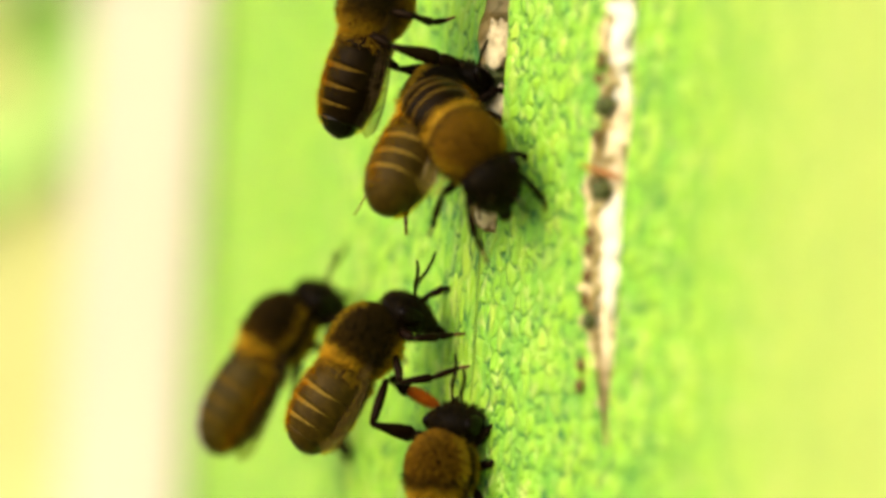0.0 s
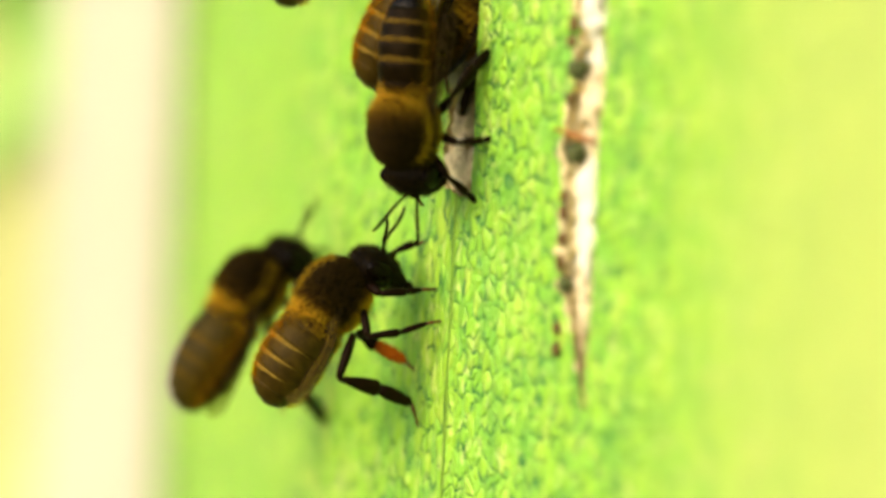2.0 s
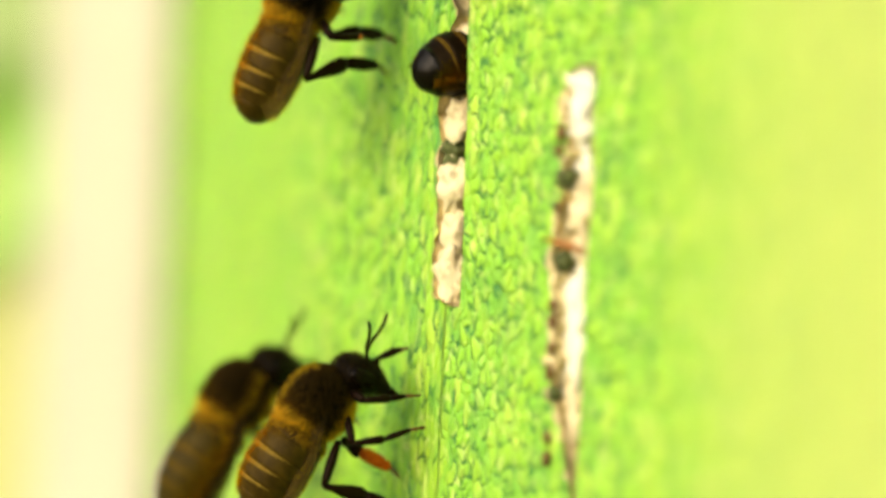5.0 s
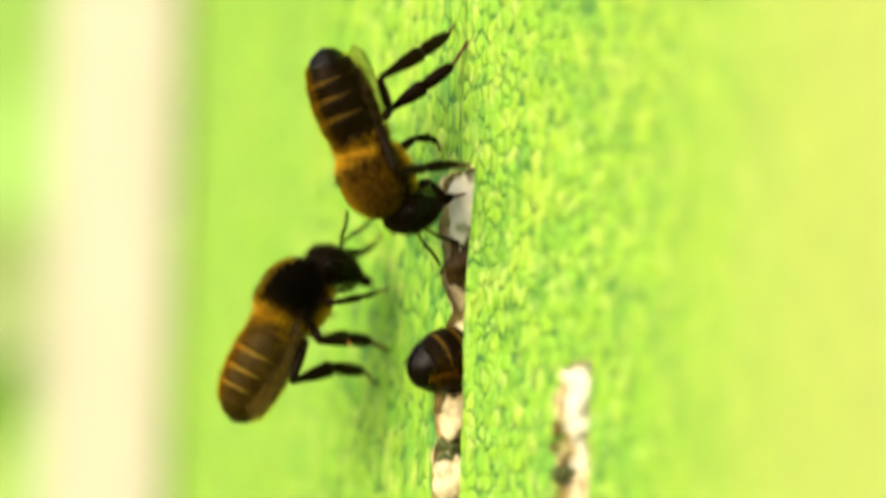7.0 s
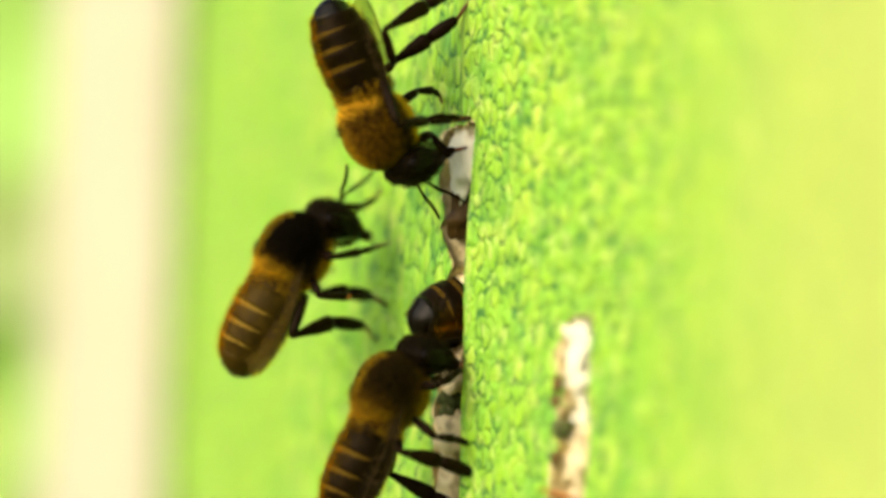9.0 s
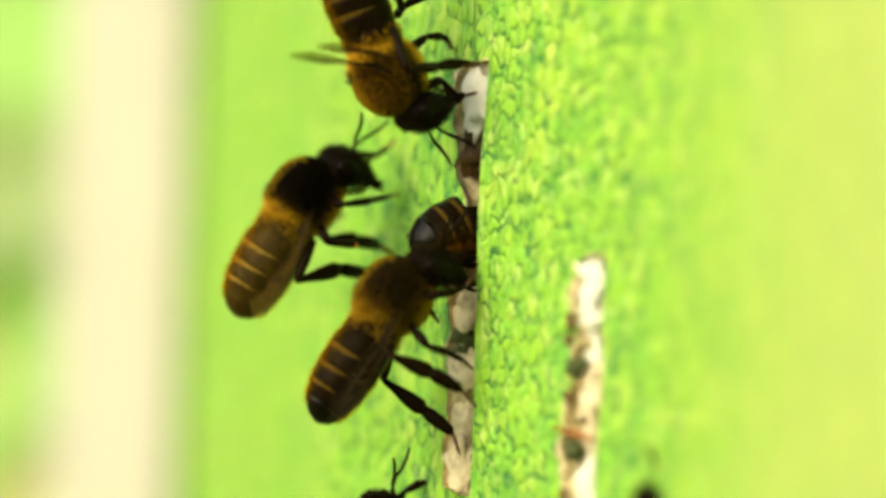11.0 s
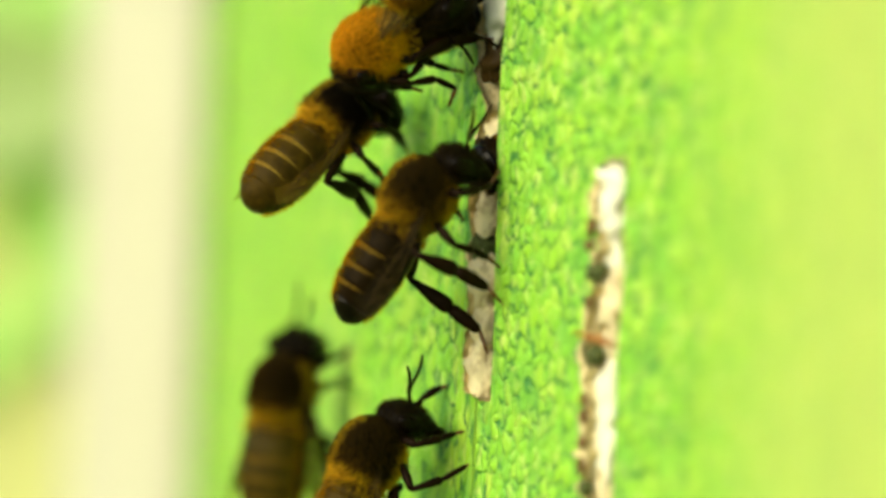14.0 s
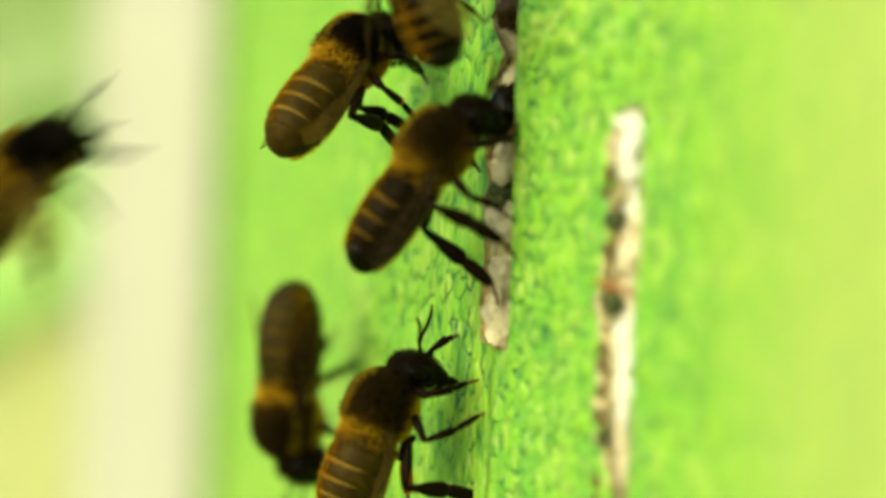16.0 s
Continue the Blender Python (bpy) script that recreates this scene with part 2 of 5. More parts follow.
def shaded_hair(name, stops):
    """Hair whose colour runs from the thorax's back and front to its rear and belly."""
    m = hair_material(name, stops[0][1], stops[-1][1])
    n, l = m.node_tree.nodes, m.node_tree.links
    at = n.new("ShaderNodeTexCoord").outputs["Object"]
    axes = n.new("ShaderNodeSeparateXYZ")
    l.new(at, axes.inputs[0])
    rear = ranged(n, l, axes.outputs["Y"], 0.5 * MM, -2.4 * MM)
    below = ranged(n, l, axes.outputs["Z"], 0.4 * MM, -2.2 * MM)
    most = n.new("ShaderNodeMath")
    most.operation = "MAXIMUM"
    l.new(rear, most.inputs[0])
    l.new(below, most.inputs[1])
    stray = n.new("ShaderNodeMapRange")
    stray.inputs["To Min"].default_value, stray.inputs["To Max"].default_value = -0.16, 0.16
    l.new(n.new("ShaderNodeNewGeometry").outputs["Random Per Island"], stray.inputs["Value"])
    both = n.new("ShaderNodeMath")
    l.new(most.outputs[0], both.inputs[0])
    l.new(stray.outputs[0], both.inputs[1])
    c = ramp(n, l, both.outputs[0], stops)
    l.new(c, n["Principled BSDF"].inputs["Base Color"])
    l.new(c, n["Translucent BSDF"].inputs["Color"])
    return m


FUZZ_DARK = hair_material("dark_olive_fuzz", (0.004, 0.0025, 0.001), (0.05, 0.029, 0.003))
FUZZ_BANDED = shaded_hair("black_to_amber_fuzz", [(0.0, (0.008, 0.005, 0.001)), (0.42, (0.022, 0.013, 0.002)), (0.62, (0.17, 0.09, 0.005)), (0.84, (0.92, 0.55, 0.03))])
FUZZ_TAWNY = hair_material("tawny_fuzz", (0.06, 0.031, 0.002), (0.45, 0.225, 0.009))
FUZZ_ORANGE = hair_material("orange_fuzz", (0.55, 0.24, 0.007), (0.98, 0.50, 0.02))
FUZZ_BROWN = shaded_hair("dark_to_brown_fuzz", [(0.0, (0.042, 0.024, 0.003)), (0.3, (0.10, 0.054, 0.004)), (0.6, (0.19, 0.10, 0.005)), (0.9, (0.62, 0.35, 0.017))])


def glassy_hair(name, colour, open_share):
    """Hair so fine that it glows in light from behind and hardly shows against the dark body."""
    m, n, l, p = material(name)
    p.inputs["Base Color"].default_value = (*colour, 1)
    p.inputs["Roughness"].default_value = 0.6
    p.inputs["Specular IOR Level"].default_value = 0.1
    glow, clear = n.new("ShaderNodeBsdfTranslucent"), n.new("ShaderNodeBsdfTransparent")
    glow.inputs["Color"].default_value = (*colour, 1)
    clear.inputs["Color"].default_value = (1.0, 0.72, 0.12, 1)
    first, second = n.new("ShaderNodeMixShader"), n.new("ShaderNodeMixShader")
    first.inputs[0].default_value, second.inputs[0].default_value = 0.75, open_share
    l.new(p.outputs[0], first.inputs[1])
    l.new(glow.outputs[0], first.inputs[2])
    l.new(first.outputs[0], second.inputs[1])
    l.new(clear.outputs[0], second.inputs[2])
    l.new(second.outputs[0], n["Material Output"].inputs["Surface"])
    return m


FUZZ_GOLD = glassy_hair("golden_fuzz", (0.92, 0.62, 0.05), 0.52)
FUZZ_SHEEN = glassy_hair("fine_golden_fuzz", (0.92, 0.62, 0.05), 0.78)
FUZZ_AMBER = hair_material("amber_fuzz", (0.22, 0.12, 0.004), (0.88, 0.53, 0.028))


def wing_material(name, colour, cover, gloss):
    m, n, l, p = material(name)
    p.inputs["Base Color"].default_value = (*colour, 1)
    p.inputs["Roughness"].default_value = 0.33
    p.inputs["Specular IOR Level"].default_value = gloss
    v = coords(n, l, (1, 1, 1))
    bump(n, l, p, noise_tex(n, l, v, 1500, 3.0), 0.35, 0.0001)
    tr = n.new("ShaderNodeBsdfTransparent")
    tr.inputs["Color"].default_value = (0.93, 0.88, 0.68, 1)
    ms = n.new("ShaderNodeMixShader")
    ms.inputs[0].default_value = cover
    l.new(tr.outputs[0], ms.inputs[1])
    l.new(p.outputs[0], ms.inputs[2])
    l.new(ms.outputs[0], n["Material Output"].inputs["Surface"])
    return m


WING = {False: wing_material("tan_wing_membrane", (0.17, 0.11, 0.014), 0.27, 0.06), True: wing_material("smoky_wing_membrane", (0.014, 0.009, 0.001), 0.45, 0.03),
        "clear": wing_material("clear_wing_membrane", (0.20, 0.145, 0.016), 0.24, 0.15)}
VEIN = simple("brown_wing_vein", (0.035, 0.02, 0.006), 0.85)
VEIN.node_tree.nodes["Principled BSDF"].inputs["Specular IOR Level"].default_value = 0.1


# paler copy of the vein brown: the wing's glint painted as colour
PALE_VEIN = simple("painted_glint_vein", (0.24, 0.17, 0.07), 0.3)


# ---- mesh helpers ----
def mesh(name, verts, faces, mats, index=None, smooth=True):
    """A mesh from vertices in millimetres."""
    me = bpy.data.meshes.new(name)
    me.from_pydata([(v[0] * MM, v[1] * MM, v[2] * MM) for v in verts], [], faces)
    for m in mats:
        me.materials.append(m)
    if index is not None:
        me.polygons.foreach_set("material_index", index)
    me.polygons.foreach_set("use_smooth", [smooth] * len(me.polygons))
    me.update()
    return me


def part(name, me, parent, label="", at=None):
    ob = new(name, me)
    ob.parent = parent
    if at is not None:
        ob.matrix_basis = at
    if label:
        ob["label"] = label
    return ob


def mm(x, y, z, rx=0, ry=0, rz=0):
    return pose(x * MM, y * MM, z * MM, rx, ry, rz)


def sweep(rings, sides=10, close=True):
    """Rings (centre, axis u, axis v, ru, rv) skinned into a closed tube."""
    verts, faces = [], []
    for c, u, w, ru, rv in rings:
        for k in range(sides):
            a = 2 * math.pi * k / sides
            verts.append(tuple(c + u * (ru * math.cos(a)) + w * (rv * math.sin(a))))
    for r in range(len(rings) - 1):
        for k in range(sides):
            a, b = r * sides + k, r * sides + (k + 1) % sides
            faces.append((a, b, b + sides, a + sides))
    if close:
        faces.append(tuple(range(sides - 1, -1, -1)))
        faces.append(tuple(range((len(rings) - 1) * sides, len(rings) * sides)))
    return verts, faces


def joined(pieces):
    """Several (verts, faces) put into one list."""
    verts, faces = [], []
    for v, f in pieces:
        k = len(verts)
        verts += v
        faces += [tuple(i + k for i in q) for q in f]
    return verts, faces


def tube(points, radii, sides=8, flat=1.0, side=None):
    """A tapered limb through the points; flat squeezes it across `side`."""
    pts = [Vector(p) for p in points]
    rings = []
    for k, p in enumerate(pts):
        d = (pts[min(k + 1, len(pts) - 1)] - pts[max(k - 1, 0)]).normalized()
        ref = Vector(side) if side else Vector((0.31, 0.2, 0.93))
        u = (ref - d * ref.dot(d))
        u = u.normalized() if u.length > 1e-4 else d.orthogonal().normalized()
        rings.append((p, u, d.cross(u), radii[k] * flat, radii[k]))
    return sweep(rings, sides)


def blob(centre, size, lump=0.0, seed=0, nu=16, nv=10, taper=0.0):
    """A rounded body, lumpy if asked."""
    verts, faces = [], []
    for i in range(nv + 1):
        th = math.pi * i / nv
        for k in range(nu):
            ph = 2 * math.pi * k / nu
            d = Vector((math.sin(th) * math.cos(ph), math.sin(th) * math.sin(ph), math.cos(th)))
            s = 1 + lump * noise.noise(d * 2.1 + Vector((seed * 3.7, seed, 0)))
            w = 1 + taper * d.z
            verts.append((centre[0] + d.x * size[0] * s * w, centre[1] + d.y * size[1] * s * w, centre[2] + d.z * size[2] * s))
    for i in range(nv):
        for k in range(nu):
            a, b = i * nu + k, i * nu + (k + 1) % nu
            faces.append((a, a + nu, b + nu, b))
    return verts, faces


# ---- the hive ----
LIP = 1.5            # x of the near lip of the first slit, where the front bends
SLOPE_L, SLOPE_R = 2.14, 1.43


def front_y(x):
    """Depth of the hive's front at x: it runs away from the camera to one side and comes nearer on the other."""
    d = x - LIP
    soft = 0.35
    h = 0.5 * (d + np.sqrt(d * d + soft * soft))
    past = np.maximum(0.0, -6.0 - x)
    return -SLOPE_L * d + (SLOPE_L - SLOPE_R) * h - 1.0 * np.maximum(0.0, x - 10.0) * np.minimum(1.0, np.maximum(0.0, x - 10.0) * 0.2) + 3.8 * past * np.minimum(1.0, past * 0.3)


def lattice_noise(x, y, seed):
    """Smooth value noise on numpy arrays."""
    def rnd(i, j):
        q = np.sin(i * 127.1 + j * 311.7 + seed * 74.7) * 43758.5453
        return q - np.floor(q)
    i, j = np.floor(x), np.floor(y)
    u, w = x - i, y - j
    u, w = u * u * (3 - 2 * u), w * w * (3 - 2 * w)
    return (rnd(i, j) * (1 - u) + rnd(i + 1, j) * u) * (1 - w) + (rnd(i, j + 1) * (1 - u) + rnd(i + 1, j + 1) * u) * w


SLITS = [  # far lip x, near lip x, bottom z, top z
    (-0.15, 1.5, -19.6, 6.2),
    (7.1, 8.85, -31.5, -4.75),
]


def build_front():
    xs = np.concatenate([np.arange(-19.2, -7, 0.25), np.arange(-7, 10, 0.09), np.arange(10, 27, 0.3), np.arange(27, 75, 1.5)])
    zs = np.concatenate([np.arange(-140, -40, 5.0), np.arange(-40, 27, 0.17), np.arange(27, 140, 5.0)])
    X, Z = np.meshgrid(xs, zs, indexing="ij")
    flat = X.copy()
    for n, (far, near, low, high) in enumerate(SLITS):
        rough = 0.5 + 0.7 * n
        wob_f = rough * ((lattice_noise(Z * 0.8, Z * 0, 11 + n) - 0.5) * 0.7 + (lattice_noise(Z * 2.6, Z * 0, 15 + n) - 0.5) * 0.4)
        wob_n = (lattice_noise(Z * 0.25, Z * 0, 21 + n) - 0.5) * 0.35
        X += wob_f * np.clip(1 - np.abs(flat - far) / 0.8, 0, 1) + wob_n * np.clip(1 - np.abs(flat - near) / 0.8, 0, 1)
    Y = front_y(X)
    along = (Y - front_y(0.0)) * 1.12
    relief = (lattice_noise(along * 1.3, Z * 0.9, 1) - 0.5) * 0.10 + (lattice_noise(along * 0.35, Z * 0.22, 2) - 0.5) * 0.16 + (lattice_noise(along * 3.0, Z * 2.2, 3) - 0.5) * 0.045
    left = X < LIP
    nx, ny = np.where(left, -0.906, -0.82), np.where(left, -0.42, -0.57)
    VX, VY, VZ = X + nx * relief, Y + ny * relief, Z.copy()
    nX, nZ = len(xs), len(zs)
    cx = 0.5 * (xs[:-1] + xs[1:])[:, None] + 0 * zs[None, :-1]
    cz = 0.5 * (zs[:-1] + zs[1:])[None, :] + 0 * xs[:-1, None]
    keep = np.ones(cx.shape, bool)
    bare = np.zeros(cx.shape, bool)
    for n, (far, near, low, high) in enumerate(SLITS):
        u = (cz - low) / (high - low)
        shut = (near - far) * n * (np.clip(1 - u / 0.36, 0, 1) ** 1.4 + 0.8 * np.clip(1 - (1 - u) / 0.03, 0, 1) ** 2)
        if n == 0:  # paint bridges part of the first slit, and its ends are rounded
            shut = 0.8 * np.exp(-((cz + 2.2) / 1.1) ** 2) + 0.12 / (1 + np.exp((cz + 9.0) * 1.5)) + 1.4 * np.clip(1 - (high - cz) / 0.8, 0, 1) ** 2 + 1.0 * np.clip(1 - (cz - low) / 0.7, 0, 1) ** 2
        edge = far + shut
        hole = (cx > edge) & (cx < near) & (cz > low) & (cz < high)
        keep &= ~hole
        flake = np.clip(lattice_noise(cz * 0.55, cz * 0, 31 + n) - 0.4, 0, 1) + 0.5 * (lattice_noise(cz * 2.3, cx * 2.0, 35 + n) - 0.5)
        chip = (cx > edge - (0.5 + 0.5 * n) * flake) & (cx < near - 0.1) & (cz > low + 0.4) & (cz < high + 0.15)
        bare |= chip
    ids = np.arange(nX * nZ).reshape(nX, nZ)
    fi, fj = np.nonzero(keep)
    faces = np.stack([ids[fi, fj], ids[fi + 1, fj], ids[fi + 1, fj + 1], ids[fi, fj + 1]], 1)
    index = bare[fi, fj].astype(int)
    verts = np.stack([VX.ravel(), VY.ravel(), VZ.ravel()], 1).tolist()
    faces, index = faces.tolist(), index.tolist()
    # the cut faces of the slits go straight into the wood
    pad = np.pad(keep, 1, constant_values=True)
    hi, hj = np.nonzero(~keep)
    deep = {}

    def sunk(i, j):
        if (i, j) not in deep:
            a = ids[i, j]
            x, y, z = verts[a]
            chain = [a]
            for d in (0.5, 1.1, 1.8, 2.6, 6.0):
                q = (float(lattice_noise(np.array(z * 1.1), np.array(d * 1.7 + i * 0), 41)) - 0.5) * 0.35
                verts.append((x + 0.87 * d + 0.4 * q, y + 0.49 * d - 0.8 * q, z))
                chain.append(len(verts) - 1)
            deep[i, j] = chain
        return deep[i, j]
    for i, j in zip(hi, hj):
        for di, dj, e in ((-1, 0, ((i, j), (i, j + 1))), (1, 0, ((i + 1, j + 1), (i + 1, j))), (0, -1, ((i + 1, j), (i, j))), (0, 1, ((i, j + 1), (i + 1, j + 1)))):
            if pad[i + 1 + di, j + 1 + dj]:
                a, b = sunk(*e[0]), sunk(*e[1])
                for k in range(5):
                    faces.append((a[k], b[k], b[k + 1], a[k + 1]))
                    index.append(1)
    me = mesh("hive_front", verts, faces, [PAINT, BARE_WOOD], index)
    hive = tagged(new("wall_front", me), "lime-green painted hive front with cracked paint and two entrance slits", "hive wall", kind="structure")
    return hive


build_front()


def slab(name, corners, z0, z1, mat, label, category, kind=""):
    """An upright board from a plan outline, with slightly rounded edges."""
    bm = bmesh.new()
    low = [bm.verts.new((x * MM, y * MM, z0 * MM)) for x, y in corners]
    f = bm.faces.new(low)
    ext = bmesh.ops.extrude_face_region(bm, geom=[f])
    bmesh.ops.translate(bm, verts=[v for v in ext["geom"] if isinstance(v, bmesh.types.BMVert)], vec=(0, 0, (z1 - z0) * MM))
    bmesh.ops.recalc_face_normals(bm, faces=bm.faces)
    bmesh.ops.bevel(bm, geom=list(bm.edges), offset=0.8 * MM, segments=2, affect="EDGES")
    me = bpy.data.meshes.new(name)
    bm.to_mesh(me)
    bm.free()
    me.materials.append(mat)
    return tagged(new(name, me), label, category, kind=kind)


# the corner post past which the far end of the front runs, and the boards that close the hive box
slab("corner_post", [(-18.9, 89.0), (-18.0, 114.0), (-27.0, 118.0), (-28.4, 103.0)], -140, 140, CREAM, "cream-painted corner post of the hive in full light", "post", "structure")
slab("wall_side", [(-16.0, 112.0), (160.0, 150.0), (164.0, 140.0), (-14.0, 100.0)], -140, 140, TIMBER, "plain wooden side board closing the hive box", "hive wall", "structure")
END_Y = float(front_y(np.array(74.0)))
slab("wall_back", [(160.0, 138.0), (168.0, 138.0), (168.0, END_Y + 20), (160.0, END_Y + 20)], -140, 140, TIMBER, "plain wooden back board closing the hive box", "hive wall", "structure")
slab("wall_end", [(75.0, END_Y), (159.0, END_Y + 22), (163.0, END_Y + 12), (77.0, END_Y - 10)], -140, 140, TIMBER, "plain wooden end board closing the hive box", "hive wall", "structure")
slab("roof", [(-40.0, 112.0), (175.0, 165.0), (185.0, END_Y), (66.0, END_Y - 14), (-5.0, -10.0)], 141, 160, TIMBER, "plain wooden lid covering the hive box", "hive lid", "structure")
slab("hive_floor", [(-20.0, 108.0), (170.0, 152.0), (175.0, END_Y + 5), (70.0, END_Y - 8), (-2.0, 8.0)], -160, -141, TIMBER, "plain wooden floor board under the hive box", "hive floor", "structure")


def in_slit(n, z, depth, across=0.5):
    """A place on the far cut face of a slit, `depth` mm behind its lip."""
    far = SLITS[n][0] - 0.15 * n
    return far + 0.87 * depth + 0.2 * across, float(front_y(np.array(far))) + 0.49 * depth - 0.35 * across, z


def lump_thing(name, n, z, depth, size, mat, label, category, seed, group=""):
    cake = mat in (FILLER, TAN_FILLER)
    me = mesh(name, *blob((0, 0, 0), (0.55, size[0] * 1.5, size[2]) if cake else size, 0.75, seed, 18, 14), [mat])
    ob = tagged(new(name, me), label, category, group)
    along = -0.3 if cake and (n or z < -6) else -0.28 * n if mat is DIRT else -0.62 if n and mat is BROWN_DIRT else -0.45 if mat is PROPOLIS else 0
    across = 3.0 if name == "propolis_knob" else 4.2 if n == 0 and mat is FILLER and z > 0 else 2.6 if cake else 1.8 - 0.7 * n
    ob.matrix_basis = mm(along, 0, 0) @ mm(*in_slit(n, z, depth, across)) @ mm(0, 0, 0, 0, 0, 37 if cake else 0)
    return ob


for z, long, deep, fat, seed in ((-6.4, 1.7, 1.0, 1.15, 1), (-8.3, 1.7, 1.2, 1.0, 16), (-10.9, 0.75, 1.5, 0.8, 2), (-18.7, 1.9, 1.3, 1.0, 4), (-21.6, 2.2, 1.35, 0.95, 17)):
    lump_thing("filler_lump", 1, z, deep, (fat, 0.8, long), FILLER, "pale crumbly filler lump in the hive's slit", "filler", seed, "filler lumps in the slits")
for z, long, deep, fat, seed in ((-11.6, 1.2, 1.7, 0.95, 31), (-13.1, 1.7, 1.3, 0.95, 3), (-15.9, 1.6, 1.7, 0.9, 32), (-23.6, 1.5, 1.5, 0.85, 33), (-25.2, 1.7, 1.4, 0.75, 5), (-28.4, 1.0, 1.6, 0.35, 6)):
    lump_thing("filler_lump", 1, z, deep, (fat, 0.8, long), TAN_FILLER, "tan crumbly filler lump in the hive's slit", "filler", seed, "filler lumps in the slits")
for z, long, deep, fat, seed in ((-11.5, 0.5, 0.5, 0.6, 7), (-16.3, 0.55, 0.7, 0.5, 8), (-24.1, 0.45, 0.4, 0.4, 9), (-26.9, 0.9, 1.1, 0.6, 34), (-29.6, 0.7, 1.1, 0.4, 37)):
    lump_thing("dirt_clump", 1, z, deep, (fat, 0.7, long), DIRT, "dark mossy dirt clump lodged in the slit", "dirt", seed, "dirt clumps")
for z, long, deep, fat, seed in ((4.1, 2.1, 0.55, 0.95, 10), (-3.4, 0.9, 0.9, 0.6, 11), (-8.6, 1.3, 1.0, 0.8, 35), (-12.5, 1.5, 0.8, 0.9, 14), (-15.1, 1.5, 1.1, 0.7, 36), (-18.0, 1.8, 0.9, 0.85, 15)):
    lump_thing("filler_lump", 0, z, deep, (fat, 0.6, long), FILLER if z > 0 else TAN_FILLER, "pale chalky filler lump in the hive's slit", "filler", seed, "filler lumps in the slits")
lump_thing("propolis_knob", 0, 0.85, 1.3, (0.95, 0.95, 1.55), PROPOLIS, "dark brown propolis knob stuck in the slit", "propolis", 12)
lump_thing("dirt_clump", 0, -10.5, 0.7, (0.75, 0.6, 0.75), DIRT, "dark mossy dirt clump lodged in the slit", "dirt", 13, "dirt clumps")
for z, long, fat, seed in ((-8.9, 0.5, 0.22, 21), (-9.9, 0.3, 0.32, 22), (-13.3, 0.4, 0.2, 23), (-18.9, 0.35, 0.24, 24), (-19.9, 0.4, 0.28, 25), (-21.4, 0.4, 0.26, 26), (-22.8, 0.45, 0.26, 27), (-26.6, 0.4, 0.22, 28), (-27.9, 0.4, 0.25, 29)):
    lump_thing("dirt_clump", 1, z, 0.45, (fat, 0.45, long), BROWN_DIRT, "small brown dirt clump on the slit's ragged edge", "dirt", seed, "dirt clumps")


def splinter():
    v, f = tube([(-1.2, 1.3, 0.3), (-0.4, 0.45, 0.12), (0.45, -0.5, -0.1), (1.15, -1.4, -0.32)], [0.08, 0.17, 0.2, 0.15], 6)
    ob = tagged(new("wood_splinter", mesh("wood_splinter", v, f, [STRAW])), "short orange-brown wood splinter across the slit", "splinter")
    ob.matrix_basis = mm(7.43, -9.0, -15.33)


splinter()

# ---- ground and plants behind the hive ----
bm = bmesh.new()
bmesh.ops.create_grid(bm, x_segments=40, y_segments=40, size=300)
for q in bm.verts:
    q.co.z = -0.163 + 0.6 * min(1, max(0, q.co.length - 1.5) / 60) * noise.noise(q.co * 0.03)
me = bpy.data.meshes.new("ground")
bm.to_mesh(me)
bm.free()
me.materials.append(GRASS)
tagged(new("ground", me), "sunlit meadow grass round the hive", "ground", kind="structure")


def leaf(length, width, mat, at, label):
    """A broad leaf with a midrib fold, an arched blade and a stalk, standing in the light behind the post."""
    verts, faces = [], []
    n, m = 18, 8
    for i in range(n + 1):
        u = i / n
        half = width * 0.5 * math.sin(math.pi * min(1, u * 0.96 + 0.02)) ** 0.7
        for k in range(m + 1):
            s = k / m * 2 - 1
            edge = 1 + 0.04 * math.sin(u * 40 + s * 3)
            verts.append((s * half * edge, -abs(s) * half * 0.25 + 3 * math.sin(u * 3), u * length))
    for i in range(n):
        for k in range(m):
            a = i * (m + 1) + k
            faces.append((a, a + 1, a + m + 2, a + m + 1))
    top = tagged(new("leaf", None), label, "leaf", "leaves behind the hive")
    me = mesh("blade", verts, faces, [mat])
    part("blade", me, top)
    part("stalk", mesh("stalk", *tube([(0, 0.8, -90), (0, 1.0, -40), (0, 0.6, 0), (0, 3.5, length * 0.9)], [2.2, 1.8, 1.4, 0.4]), [mat]), top)
    top.matrix_basis = mm(*at)
    return top


leaf(58, 112, LEAF_YELLOW, (-70, 162, -50, 0, 90, -35), "broad yellow leaf spread behind the hive corner")
leaf(57, 30, LEAF_GREEN, (-70, 154, -12, 0, 90, -35), "narrow bright green leaf spread behind the hive corner")
leaf(57, 15, LEAF_GREY, (-70, 150, -2.6, 0, 90, -35), "narrow grey-green leaf spread behind the hive corner")
leaf(57, 40, LEAF_GREEN, (-70, 157, 11, 0, 90, -35), "broad bright green leaf spread behind the hive corner")
leaf(58, 32, LEAF_YELLOW, (-70, 166, 34, 0, 90, -35), "broad yellow-green leaf spread behind the hive corner")


# ---- the bees ----
def body_tube(profile, bend=None, sides=20):
    """Rings along y: (y, centre z, half width, half height)."""
    return sweep([(Vector((0, y, z)), Vector((1, 0, 0)), Vector((0, 0, 1)), w, h) for y, z, w, h in profile], sides)


